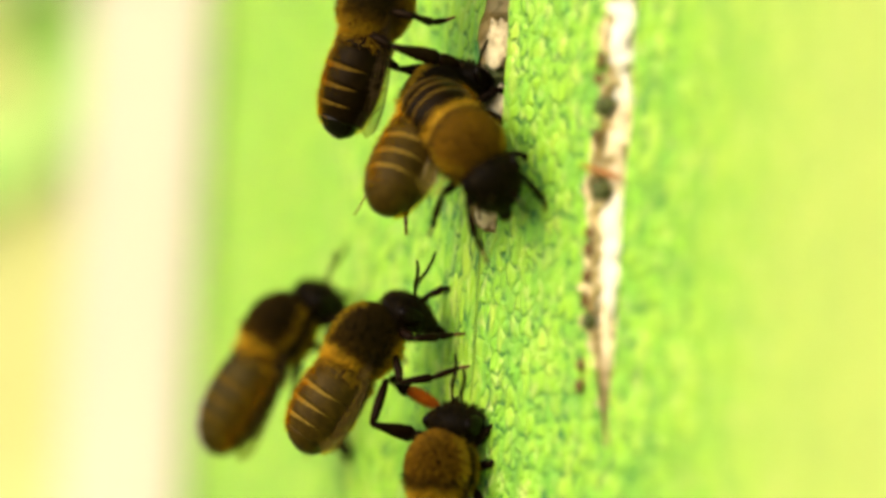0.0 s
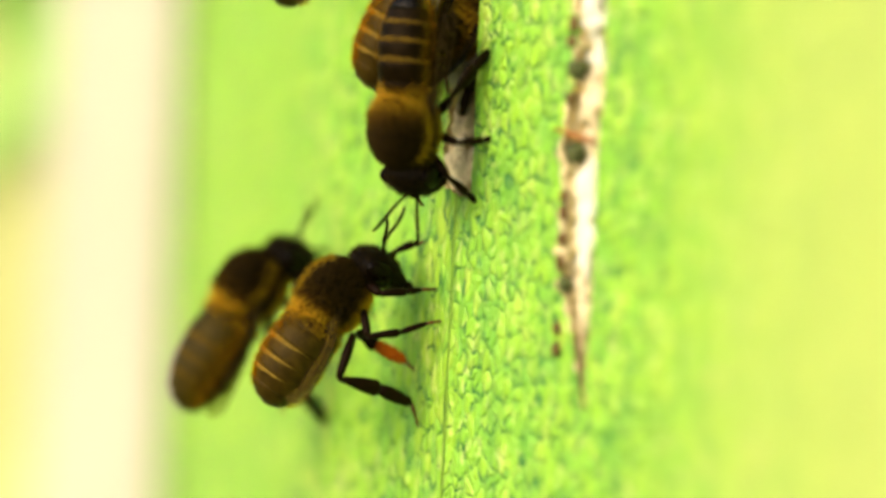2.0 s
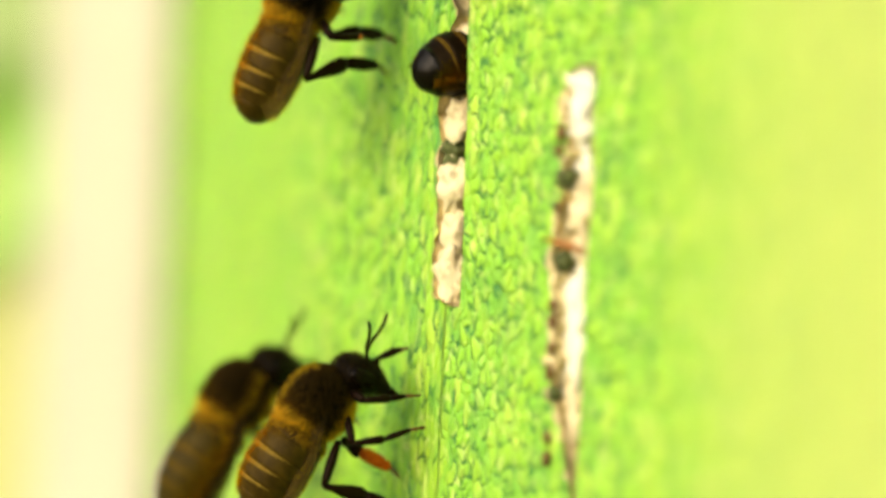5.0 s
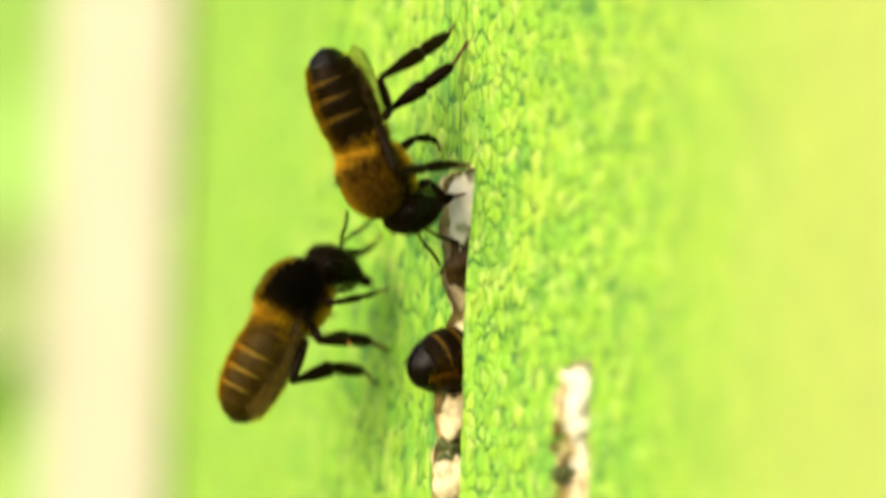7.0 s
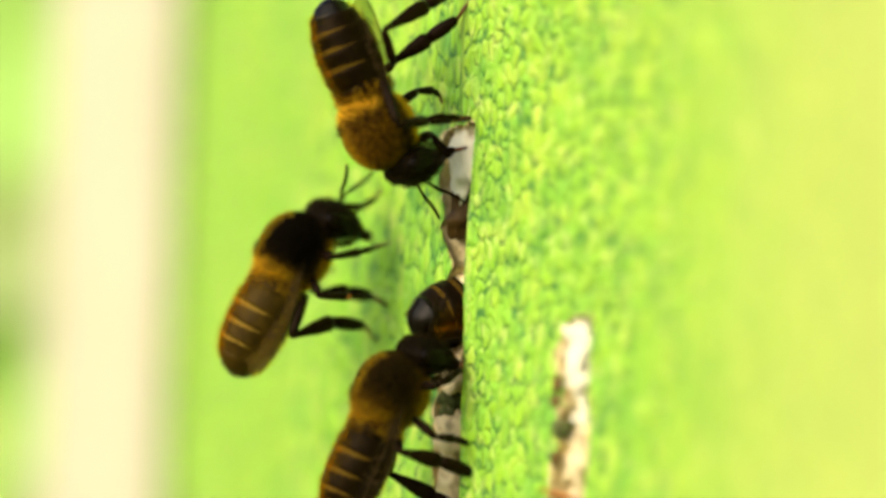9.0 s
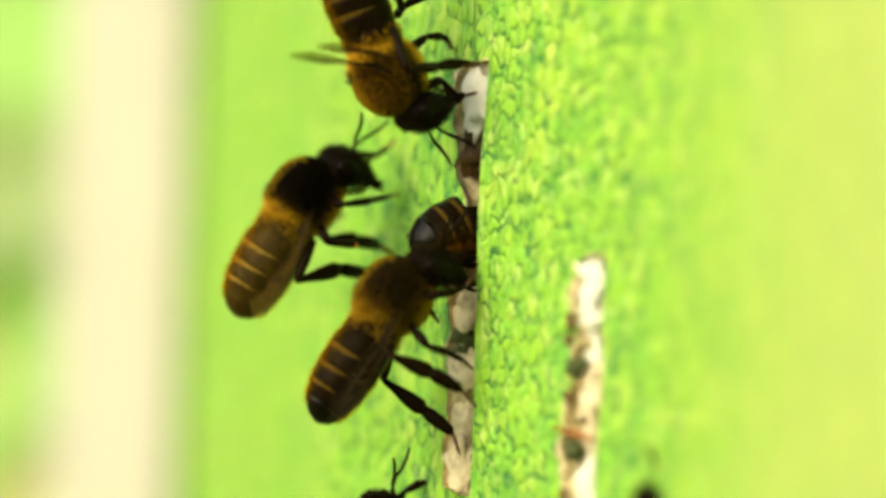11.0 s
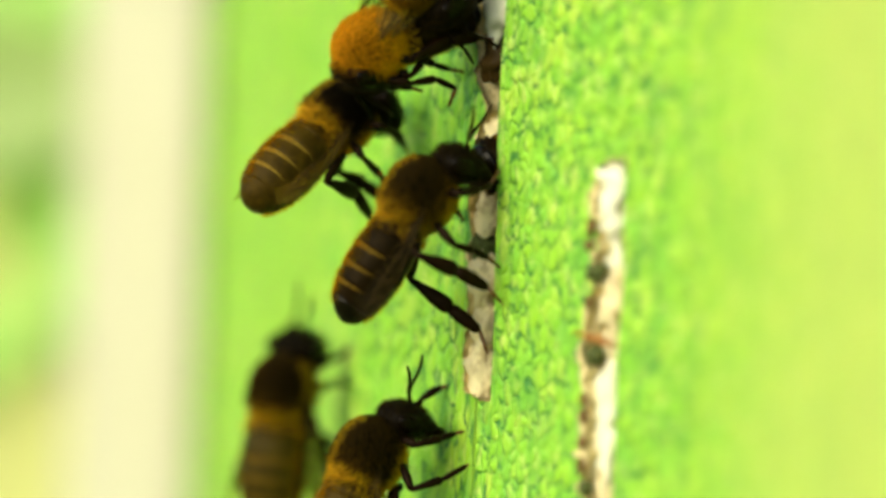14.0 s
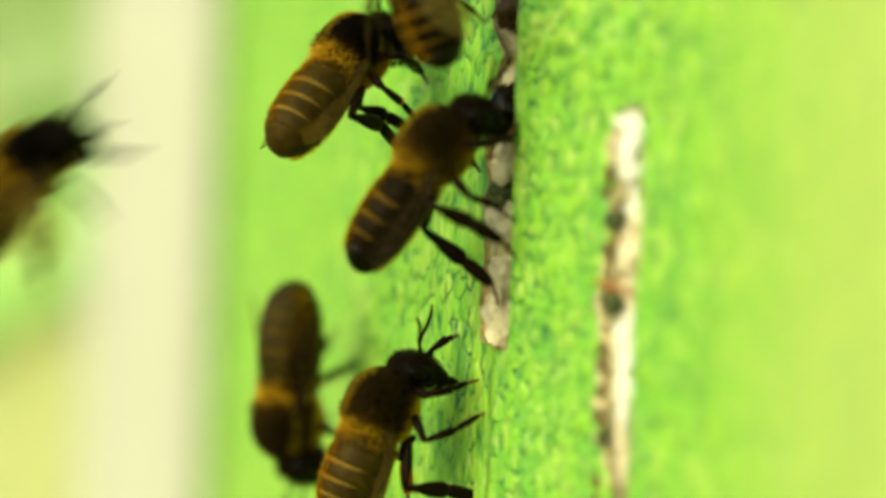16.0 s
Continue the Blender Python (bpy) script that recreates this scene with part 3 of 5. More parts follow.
def fuzz(centre, size, count, length, seed, keep, thick=0.024, flat=False):
    """Hairs standing on a rounded body where keep(direction) holds."""
    rng = random.Random(seed)
    verts, faces = [], []
    while count > 0:
        d = Vector((rng.gauss(0, 1), rng.gauss(0, 1), rng.gauss(0, 1))).normalized()
        if not keep(d):
            continue
        count -= 1
        base = Vector((centre[0] + d.x * size[0], centre[1] + d.y * size[1], centre[2] + d.z * size[2])) * 1.0
        lean = (d + Vector((rng.uniform(-0.4, 0.4), rng.uniform(-0.9, 0.1), rng.uniform(-0.4, 0.4)))).normalized()
        tip = base + lean * length * rng.uniform(0.55, 1.15)
        u = lean.orthogonal().normalized() * thick
        w = lean.cross(u)
        k = len(verts)
        if flat:
            turn = rng.uniform(0, math.pi)
            u = u * math.cos(turn) + w * math.sin(turn)
            verts += [tuple(base + u), tuple(base - u), tuple(tip)]
            faces.append((k, k + 1, k + 2))
            continue
        verts += [tuple(base + u), tuple(base - 0.5 * u + 0.87 * w), tuple(base - 0.5 * u - 0.87 * w), tuple(tip)]
        faces += [(k, k + 1, k + 3), (k + 1, k + 2, k + 3), (k + 2, k, k + 3)]
    return verts, faces


THORAX = (1.92, 2.2, 1.98)
HEAD_AT = (0, 2.62, -1.3)


def lobes():
    """Thorax: a rounded body with the scutum's hump, the small scutellum behind it and the neck."""
    return joined([blob((0, 0, 0), THORAX, 0.05, 2, 24, 16), blob((0, -1.35, 0.95), (1.25, 0.75, 0.7), 0, 0, 16, 10), blob((0, 1.75, -0.55), (0.8, 0.7, 0.8), 0, 0, 12, 8),
                   blob((0, -1.9, -0.35), (0.75, 0.6, 0.75), 0, 0, 12, 8)])


def head_shape():
    """A flat, heart-shaped head: broad above, narrowing to the mouth."""
    verts, faces = [], []
    nu, nv = 22, 16
    for i in range(nv + 1):
        th = math.pi * i / nv
        for k in range(nu):
            ph = 2 * math.pi * k / nu
            d = Vector((math.sin(th) * math.cos(ph), math.sin(th) * math.sin(ph), math.cos(th)))
            w = 1.0 - 0.55 * max(0, -d.z) ** 1.5
            verts.append((d.x * 1.75 * w, d.y * (1.12 - 0.5 * max(0, -d.z)) + 0.42 * max(0, -d.z), d.z * (1.55 if d.z > 0 else 2.05)))
    for i in range(nv):
        for k in range(nu):
            a, b = i * nu + k, i * nu + (k + 1) % nu
            faces.append((a, a + nu, b + nu, b))
    return verts, faces


def girth(y):
    """Half width of the abdomen at y."""
    return float(np.interp((-y - 1.75) / 6.4, [0, 0.12, 0.3, 0.5, 0.7, 0.85, 0.95, 1.05], [1.5, 1.92, 2.1, 2.14, 2.0, 1.66, 1.2, 0.55]))


def sag(y):
    """Height of the abdomen's axis at y."""
    return -0.22 - 0.02 * (-y - 1.75) - 0.006 * (-y - 1.75) ** 2


def coat(count, length, seed, middle):
    """Short hair lying backwards along two opposite lines of the abdomen."""
    rng = random.Random(seed)
    verts, faces = [], []
    for q in range(count):
        y, a = rng.uniform(-7.7, -1.9), rng.gauss(middle, 0.25) + math.pi * rng.randrange(2)
        d = Vector((math.cos(a), 0, math.sin(a)))
        g = girth(y) * 1.01
        base = Vector((d.x * g, y, sag(y) + d.z * g * 0.93))
        lean = (d * rng.uniform(0.5, 1.0) + Vector((0, -rng.uniform(0.5, 1.1), 0))).normalized()
        u = (Vector((-d.z, 0, d.x)) * math.cos(a * 7) + Vector((0, 1, 0)) * math.sin(a * 7)) * 0.035
        k = len(verts)
        verts += [tuple(base + u), tuple(base - u), tuple(base + lean * length * rng.uniform(0.5, 1.15))]
        faces.append((k, k + 1, k + 2))
    return verts, faces


def segment(n):
    """One ring of the abdomen: an amber hair band in front, dark and glossy behind, overlapping the next."""
    ys = [-1.75, -2.75, -3.95, -5.15, -6.25, -7.2, -8.15]
    y0, y1 = ys[n] + 0.12, ys[n + 1] - 0.12
    prof, idx, sides = [], [], 22
    for k in range(7):
        u = (0, 0.1, 0.26, 0.52, 0.7, 0.85, 1.0)[k]
        y = y0 + (y1 - y0) * u
        g = girth(y) * (1.0 + 0.018 * u) * (0.55 if k == 0 else 1)
        prof.append((y, sag(y), g, g * 0.93))
    if n == 5:
        prof[-1] = (prof[-1][0] - 0.1, prof[-1][1] - 0.05, 0.3, 0.22)
    v, f = body_tube(prof, None, sides)
    # the hair band is broad on the back, thin below and uneven along its edge
    for k in range(sides):
        w = 0.5 + 0.5 * math.sin(2 * math.pi * k / sides)
        x, y, z = v[2 * sides + k]
        ring = prof[2][0] - prof[1][0]
        v[2 * sides + k] = (x, y + ring * (-0.96 + 2.0 * max(0, w - 0.4) / 0.6 + (0.1 * math.sin(k * 2.3 + n) if w > 0.45 else 0)), z)
    for q in range(len(f)):
        ring = q // sides
        idx.append(1 if ring == 1 and 1 < n < 5 and q < 6 * sides else 0)
    return v, f, idx


def wing_shape(length, width, hind):
    """Outline of a folded wing lying along -y, with a stiff front edge, and its veins."""
    n, m = 14, 5
    verts, faces = [], []

    def span(u):
        lead = 0.16 * math.sin(math.pi * u) * width
        trail = -width * (math.sin(math.pi * min(1, u ** 0.75 * 0.93 + 0.03)) ** 0.62) * (0.35 + 0.65 * u if not hind else 0.8)
        if u > 0.88:
            s = math.sqrt(max(0, 1 - ((u - 0.88) / 0.125) ** 2))
            lead, trail = lead * s - width * 0.25 * (1 - s), trail * s - width * 0.25 * (1 - s)
        return lead, trail
    for i in range(n + 1):
        u = i / n
        a, b = span(u)
        for k in range(m + 1):
            s = k / m
            verts.append((a + (b - a) * s, -u * length, 0.10 * math.sin(u * 9 + s * 5) - 0.25 * s * s))
    for i in range(n):
        for k in range(m):
            q = i * (m + 1) + k
            faces.append((q, q + 1, q + m + 2, q + m + 1))
    veins = []
    for s0, s1, u0, u1 in ((0.02, 0.02, 0.0, 0.97), (0.1, 0.45, 0.02, 0.9), (0.2, 0.75, 0.05, 0.78), (0.45, 0.95, 0.08, 0.55), (0.15, 0.6, 0.45, 0.5), (0.05, 0.5, 0.62, 0.68), (0.3, 0.85, 0.64, 0.6), (0.08, 0.35, 0.75, 0.84)):
        pts = []
        for k in range(6):
            u, s = u0 + (u1 - u0) * k / 5, s0 + (s1 - s0) * k / 5
            a, b = span(u)
            pts.append((a + (b - a) * s, -u * length, 0.10 * math.sin(u * 9 + s * 5) - 0.25 * s * s))
        veins.append(tube(pts, [0.04] * 5 + [0.025], 5))
    return (verts, faces), joined(veins)


M_THORAX = mesh("thorax", *lobes(), [SKIN])
TOP_HAIR = fuzz((0, 0, 0), THORAX, 11000, 0.26, 3, lambda d: d.z > -0.45 + 0.5 * math.sin(d.x * 337 + d.y * 251) and d.y > -0.62 + 0.55 * math.sin(d.x * 243 + d.z * 357), 0.032)
M_TOP_FUZZ = {False: mesh("top_fuzz", *TOP_HAIR, [FUZZ_BANDED]), "brown": mesh("top_fuzz", *TOP_HAIR, [FUZZ_BROWN]), True: mesh("top_fuzz", *TOP_HAIR, [FUZZ_TAWNY]), "orange": mesh("top_fuzz", *TOP_HAIR, [FUZZ_ORANGE])}
M_LONG_FUZZ = {"side": mesh("long_fuzz", *fuzz((0, 0, 0), THORAX, 1500, 0.48, 14, lambda d: d.y < 0.8 and abs(d.x) < 0.05 + 0.22 * math.sin(d.y * 417 + d.z * 333) ** 4, 0.03, True), [FUZZ_GOLD]),
               "back": mesh("long_fuzz", *fuzz((0, 0, 0), THORAX, 1500, 0.48, 15, lambda d: d.y < 0.8 and abs(d.z) < 0.05 + 0.25 * math.sin(d.y * 417 + d.x * 333) ** 4, 0.03, True), [FUZZ_GOLD])}
M_COLLAR = mesh("collar_fuzz", *fuzz((0, 0, 0), (1.96, 2.24, 2.02), 6000, 0.6, 4, lambda d: d.y < -0.66 + 0.5 * math.sin(d.x * 341 + d.z * 261) or d.z < -0.5 + 0.45 * math.sin(d.x * 353 + d.y * 247), 0.03), [FUZZ_BANDED])
M_DARK_COLLAR = M_COLLAR.copy()
M_DARK_COLLAR.materials[0] = FUZZ_BROWN
M_BRIGHT_COLLAR = M_COLLAR.copy()
M_BRIGHT_COLLAR.materials[0] = FUZZ_ORANGE
M_HEAD = mesh("head", *head_shape(), [HEAD_CHITIN])
M_HEAD_FUZZ = mesh("face_fuzz", *fuzz((0, 0, 0), (1.6, 1.12, 1.6), 1800, 0.4, 5, lambda d: abs(d.x) < 0.86), [FUZZ_DARK])
M_EYE = mesh("eye", *blob((0, 0, 0), (0.42, 0.62, 1.1), 0, 0, 16, 12), [EYE])
M_JAW = mesh("mouthpart", *joined([tube([(0.25, 0, 0), (0.2, 0.2, -0.5), (0.03, 0.25, -0.85)], [0.22, 0.2, 0.06]), tube([(-0.25, 0, 0), (-0.2, 0.2, -0.5), (-0.03, 0.25, -0.85)], [0.22, 0.2, 0.06]),
                                   tube([(0, -0.15, 0), (0, -0.1, -0.7), (0, 0.0, -1.1)], [0.18, 0.13, 0.05])]), [LEG_CHITIN])
M_FEELER = mesh("antenna", *tube([(0, 0, 0), (0.12, 0.45, 0.62), (0.2, 0.72, 0.95), (0.38, 1.2, 1.3), (0.5, 1.65, 1.75), (0.58, 1.95, 2.2)], [0.09, 0.08, 0.11, 0.105, 0.1, 0.07], 7), [CHITIN])
M_SEGMENTS = {True: [], False: [], "dim": []}
for n in range(6):
    v, f, idx = segment(n)
    M_SEGMENTS[False].append(mesh("abdomen_segment", v, f, [AMBER_CHITIN, BAND], idx))
    M_SEGMENTS["dim"].append(mesh("abdomen_segment", v, f, [DIM_CHITIN, DULL_BAND], idx))
    M_SEGMENTS[True].append(mesh("abdomen_segment", v, f, [TAIL_CHITIN if n == 5 else CHITIN, DULL_BAND], idx))
M_WAIST = mesh("abdomen", *body_tube([(-1.3, -0.3, 0.5, 0.5), (-1.7, -0.3, 0.9, 0.8), (-3.2, -0.3, 1.3, 1.1), (-6.0, -0.4, 1.2, 1.0), (-7.4, -0.5, 0.5, 0.5)]), [CHITIN])
M_ABD_FUZZ = mesh("abdomen_fuzz", *fuzz((0, -2.3, -0.25), (1.9, 0.9, 1.75), 1600, 0.5, 6, lambda d: True), [FUZZ_AMBER])
M_RIM_FUZZ = {"side": mesh("short_fuzz", *coat(2000, 0.34, 8, 0.5 * math.pi), [FUZZ_SHEEN]), "back": mesh("short_fuzz", *coat(2000, 0.34, 9, 0.0), [FUZZ_SHEEN])}
(fw, fv), (hw, hv) = wing_shape(7.9, 2.75, False), wing_shape(5.8, 1.9, True)


def both_sides(name, shape, mat):
    """A mesh for the right wing and its mirror image for the left one."""
    v, f = shape
    return {1: mesh(name, v, f, [mat]), -1: mesh(name, [(-x, y, z) for x, y, z in v], [q[::-1] for q in f], [mat])}


M_FOREWING = {k: both_sides("forewing", fw, WING[k]) for k in WING}
M_HINDWING = {k: both_sides("hindwing", hw, WING[k]) for k in WING}
M_FOREVEIN, M_HINDVEIN = both_sides("vein_net", fv, VEIN), both_sides("vein_net", hv, VEIN)
M_GLINT = both_sides("vein_net", fv, PALE_VEIN)

STANDING = {  # joints of a leg in the bee's space, mm: hip, knee, tibia's end, first foot joint's end, claw
    "front": [(0.8, 1.3, -1.7), (1.9, 2.6, -2.0), (2.3, 3.6, -3.4), (2.3, 4.1, -4.2), (2.4, 4.6, -4.9)],
    "mid": [(0.9, 0.1, -1.9), (2.6, 0.6, -2.0), (3.4, 0.4, -3.4), (3.7, 0.2, -4.2), (4.1, 0.0, -4.9)],
    "hind": [(0.9, -0.9, -1.9), (2.2, -2.0, -1.7), (2.9, -3.9, -3.0), (3.1, -4.9, -4.1), (3.2, -5.7, -4.9)],
}


def leg(bee, kind, side, joints):
    """A leg turns about its hip; thigh, shin and foot are rigid pieces."""
    j = [Vector((p[0] * side, p[1], p[2])) for p in joints] if side else [Vector(p) for p in joints]
    hip = j[0]
    j = [p - hip for p in j]
    broad = kind in ("hind", "loaded")
    mid = (j[0] + j[1]) * 0.5
    v, f = tube([j[0], j[0].lerp(j[1], 0.25), mid, j[0].lerp(j[1], 0.85), j[1]], [0.2, 0.27, 0.3, 0.25, 0.17])
    top = part("leg", mesh("leg", v, f, [LEG_CHITIN]), bee, "", mm(*hip))
    a, b = j[1], j[2]
    r = [0.17, 0.26, 0.46, 0.52, 0.36] if broad else [0.15, 0.2, 0.25, 0.27, 0.17]
    pl = joined([tube([a, a.lerp(b, 0.25), a.lerp(b, 0.6), a.lerp(b, 0.9), b], r, 10, 0.55 if broad else 1.0, (1, 0.1, 0.1))])
    part("shin", mesh("shin", *pl, [LEG_CHITIN]), top)
    a, b, c = j[2], j[3], j[4]
    r = [0.33, 0.42, 0.42, 0.3, 0.12] if broad else [0.12, 0.19, 0.2, 0.16, 0.1]
    foot = joined([tube([a, a.lerp(b, 0.2), a.lerp(b, 0.55), a.lerp(b, 0.9), b], r, 9, 0.6 if broad else 1.0, (1, 0.1, 0.1))])
    part("foot", mesh("foot", *foot, [RED_POLLEN if kind == "loaded" else LEG_CHITIN]), top, "orange-red pollen-dusted foot" if kind == "loaded" else "")
    w = (c - b)
    side_w = Vector((0.12, 0, 0))
    claw = joined([tube([b, b.lerp(c, 0.4), b.lerp(c, 0.55), b.lerp(c, 0.85)], [0.11, 0.13, 0.08, 0.12], 6),
                   tube([b.lerp(c, 0.8), c + side_w], [0.08, 0.03], 5), tube([b.lerp(c, 0.8), c - side_w], [0.08, 0.03], 5)])
    part("claw", mesh("claw", *claw, [FOOT_CHITIN]), top, "rust-brown foot tip")
    # an added orange bead imitates sun shining through the leg joint
    if kind == "dusted":
        part("joint_glow", mesh("joint_glow", *blob(j[1].lerp(j[2], 0.9), (0.3, 0.24, 0.24), 0.3, 4, 10, 7), [JOINT_GLOW]), top, "bright orange bead standing for sunlight through the leg joint")
    return top


def bee(label, legs=None, spread=6.0, lift=13.0, tail=0.0, sway=0.0, nod=0.0, feelers=(-32, 16), dark=False, tawny=False, tuck=0.0, glint=False, long=1.0, slim=1.0, crest="side"):
    """A worker bee: y points ahead, z off its back; the origin lies in the thorax. Its long hair stands along the back and belly, or along the flanks (crest "back")."""
    top = tagged(new("honey_bee", None), label, "bee", "bees at the hive entrance")
    chest = part("thorax", M_THORAX, top, "dark hairy thorax")
    part("top_fuzz", M_TOP_FUZZ[tawny or ("brown" if dark else False)], chest, "tawny fuzz" if tawny else "dark olive-brown fuzz")
    part("collar_fuzz", M_DARK_COLLAR if dark is True and not tawny else M_BRIGHT_COLLAR if tawny == "orange" else M_COLLAR, chest, "amber-brown fuzz")
    part("long_fuzz", M_LONG_FUZZ[crest], chest, "sparse golden hair")
    head = part("head", M_HEAD, top, "", mm(0, -tuck, 0) @ mm(*HEAD_AT, nod, 0, 0) @ Matrix.Scale(1.04, 4))
    part("face_fuzz", M_HEAD_FUZZ, head)
    part("mouthpart", M_JAW, head, "", mm(0, 0.2, -1.8))
    for s in (1, -1):
        part("eye", M_EYE, head, "glossy black compound eye", mm(1.35 * s, 0.05, 0.1, 0, 14 * s, 0))
        part("antenna", M_FEELER, head, "", mm(0.35 * s, 0.98, 0.15, feelers[0] + feelers[1] * s, 0, -14 * s))
    tailpiece = part("abdomen", M_WAIST, top, "dark abdomen with amber bands", mm(0, -1.5, -0.3, tail, 0, sway) @ Matrix.Diagonal((slim, long, slim, 1)) @ mm(0, 1.5, 0.3))
    for me in M_SEGMENTS[dark]:
        part("abdomen_segment", me, tailpiece)
    part("abdomen_fuzz", M_ABD_FUZZ, tailpiece, "amber fuzz")
    part("short_fuzz", M_RIM_FUZZ[crest], tailpiece, "short amber fuzz")
    wings, film = [], "clear" if spread > 8 else bool(dark)
    droop = max(0, 68 - 2 * spread)
    seat = 1.05 if spread < 15 else 0.2
    for s in (1, -1):
        reach = Matrix.Diagonal((1, long, 1, 1))
        root = mm(1.82 * s, 0.1, 0.95 - seat) @ pose(0, 0, 0, lift, 0, spread * s) @ pose(0, 0, 0, 0, droop * s, 0) @ reach
        w = part("forewing", M_FOREWING[film][s], top, "smoky translucent wing", root)
        part("vein_net", (M_GLINT if glint else M_FOREVEIN)[s], w)
        wings.append(w)
        w = part("hindwing", M_HINDWING[film][s], top, "smoky translucent wing", mm(1.88 * s, -0.7, 0.8 - seat) @ pose(0, 0, 0, lift - 2, 0, spread * s * 0.8) @ pose(0, 0, 0, 0, droop * s, 0) @ reach)
        part("vein_net", M_HINDVEIN[s], w)
        wings.append(w)
    made = []
    for kind, side, joints in legs or [(k, s, STANDING[k]) for k in STANDING for s in (1, -1)]:
        made.append(leg(top, kind, side, joints))
    return top, wings, made


def stance(x, y, z, heading, tilt, roll):
    """A bee's pose: heading 0 is up and 90 to the right of the view; tilt brings its head nearer; roll 0 has its back to the left of its way, 90 towards the viewer."""
    h, t, r = radians(heading), radians(tilt), radians(roll)
    f = Vector((math.sin(h) * math.cos(t), -math.sin(t), math.cos(h) * math.cos(t)))
    side = Vector((-math.cos(h), 0, math.sin(h)))
    d = side * math.cos(r) - f.cross(side).normalized() * math.sin(r) * (1 if f.cross(side).y > 0 else -1)
    s = f.cross(d).normalized()
    m = Matrix((s, f, d)).transposed().to_4x4()
    m.translation = (x * MM, y * MM, z * MM)
    return m


GUARD_LEGS = [
    ('front', 0, [(1.58, 0.62, -1.03), (2.77, 0.82, -1.22), (1.91, 1.94, -3.03), (0.75, 2.57, -4.23), (-0.41, 3.2, -5.42)]),
    # this mid leg carries the added bead for its sunlit joint
    ('dusted', 0, [(1.69, -0.99, -1.25), (2.99, -1.6, -1.69), (2.31, -0.73, -3.68), (1.49, -0.12, -5.38), (0.64, -0.11, -7.01)]),
    ('hind', 0, [(1.76, -1.96, -1.4), (2.87, -4.53, -1.41), (1.84, -2.56, -3.77), (0.85, -1.84, -6.22), (-0.46, -2.29, -7.97)]),
    ('front', 0, [(-0.24, 2.64, -1.84), (-1.25, 3.88, -2.05), (-1.48, 4.19, -3.13), (-1.9, 5.13, -3.81), (-2.49, 5.83, -4.11)]),
    ('hind', 0, [(-0.08, -1.42, -2.2), (-0.72, -1.46, -3.19), (-0.29, -0.59, -4.66), (0.08, -0.09, -6.0), (0.27, -0.04, -6.96)]),
    ('mid', -1, STANDING['mid']),
]
guard, guard_wings, guard_legs = bee('dark worker bee with amber bands clinging head-up to the hive front', GUARD_LEGS, feelers=(-42, 26), lift=8.0, slim=0.96)
HANGER_LEGS = [
    ('hind', 0, [(-2.15, -3.16, -1.73), (-3.17, -5.21, -1.5), (-3.09, -5.53, -4.95), (-2.51, -5.85, -7.52), (-1.21, -6.21, -8.86)]),
    ('hind', 0, [(-0.2, -3.05, -2.35), (0.48, -3.35, -3.17), (-0.98, -3.72, -5.31), (-2.18, -4.07, -6.99), (-3.09, -4.99, -8.19)]),
    ('mid', 0, [(-2.46, -2.54, -0.47), (-3.93, 0.22, 0.79), (-3.44, 0.81, -1.38), (-2.81, 1.32, -3.3), (-1.99, 1.69, -4.91)]),
    ('front', 0, [(-1.66, 0.25, -0.87), (-3.18, 0.6, -1.51), (-3.0, 0.94, -2.92), (-2.62, 1.34, -3.98), (-2.18, 1.63, -4.93)]),
    ('front', 0, [(-0.18, 1.42, -2.32), (0.33, 1.49, -3.43), (-0.17, 2.69, -3.52), (-0.8, 2.97, -3.86), (-1.45, 3.11, -4.22)]),
    ('mid', 0, [(-0.42, -0.86, -1.60), (-0.08, -1.19, -3.60), (0.4, -0.83, -4.84), (0.93, -0.42, -5.45), (1.6, 0.11, -5.8)]),
]
hanger, hanger_wings, hanger_legs = bee('amber-haired worker bee clinging head-down above the slit', HANGER_LEGS, dark=True, tawny=True, feelers=(-80, 10), slim=0.91)
ENTRANT_LEGS = [
    ('hind', 0, [(1.47, -2.56, -1.1), (2.45, -3.06, -0.87), (2.77, -2.63, -3.57), (2.93, -2.52, -5.79), (2.79, -2.9, -7.21)]),
    ('hind', 0, [(-0.31, -3.23, -2.07), (-1.12, -4.59, -2.78), (0.03, -4.78, -5.55), (0.9, -5.01, -7.59), (1.37, -5.88, -8.52)]),
    ('mid', 0, [(1.57, -0.96, -1.39), (3.02, -1.41, -2.45), (2.66, -1.08, -3.86), (2.21, -1.01, -5.05), (1.75, -1.17, -6.18)]),
    ('front', 0, [(1.43, 1.0, -1.0), (2.63, 1.39, -1.38), (1.94, 2.14, -2.41), (1.15, 2.78, -3.13), (0.2, 3.77, -3.47)]),
    ('front', -1, STANDING['front']),
    ('mid', -1, STANDING['mid']),
]
entrant, entrant_wings, entrant_legs = bee('dark worker bee with head pushed into the slit', ENTRANT_LEGS, tail=-3, dark=True, lift=4.0, long=1.06, slim=0.9)
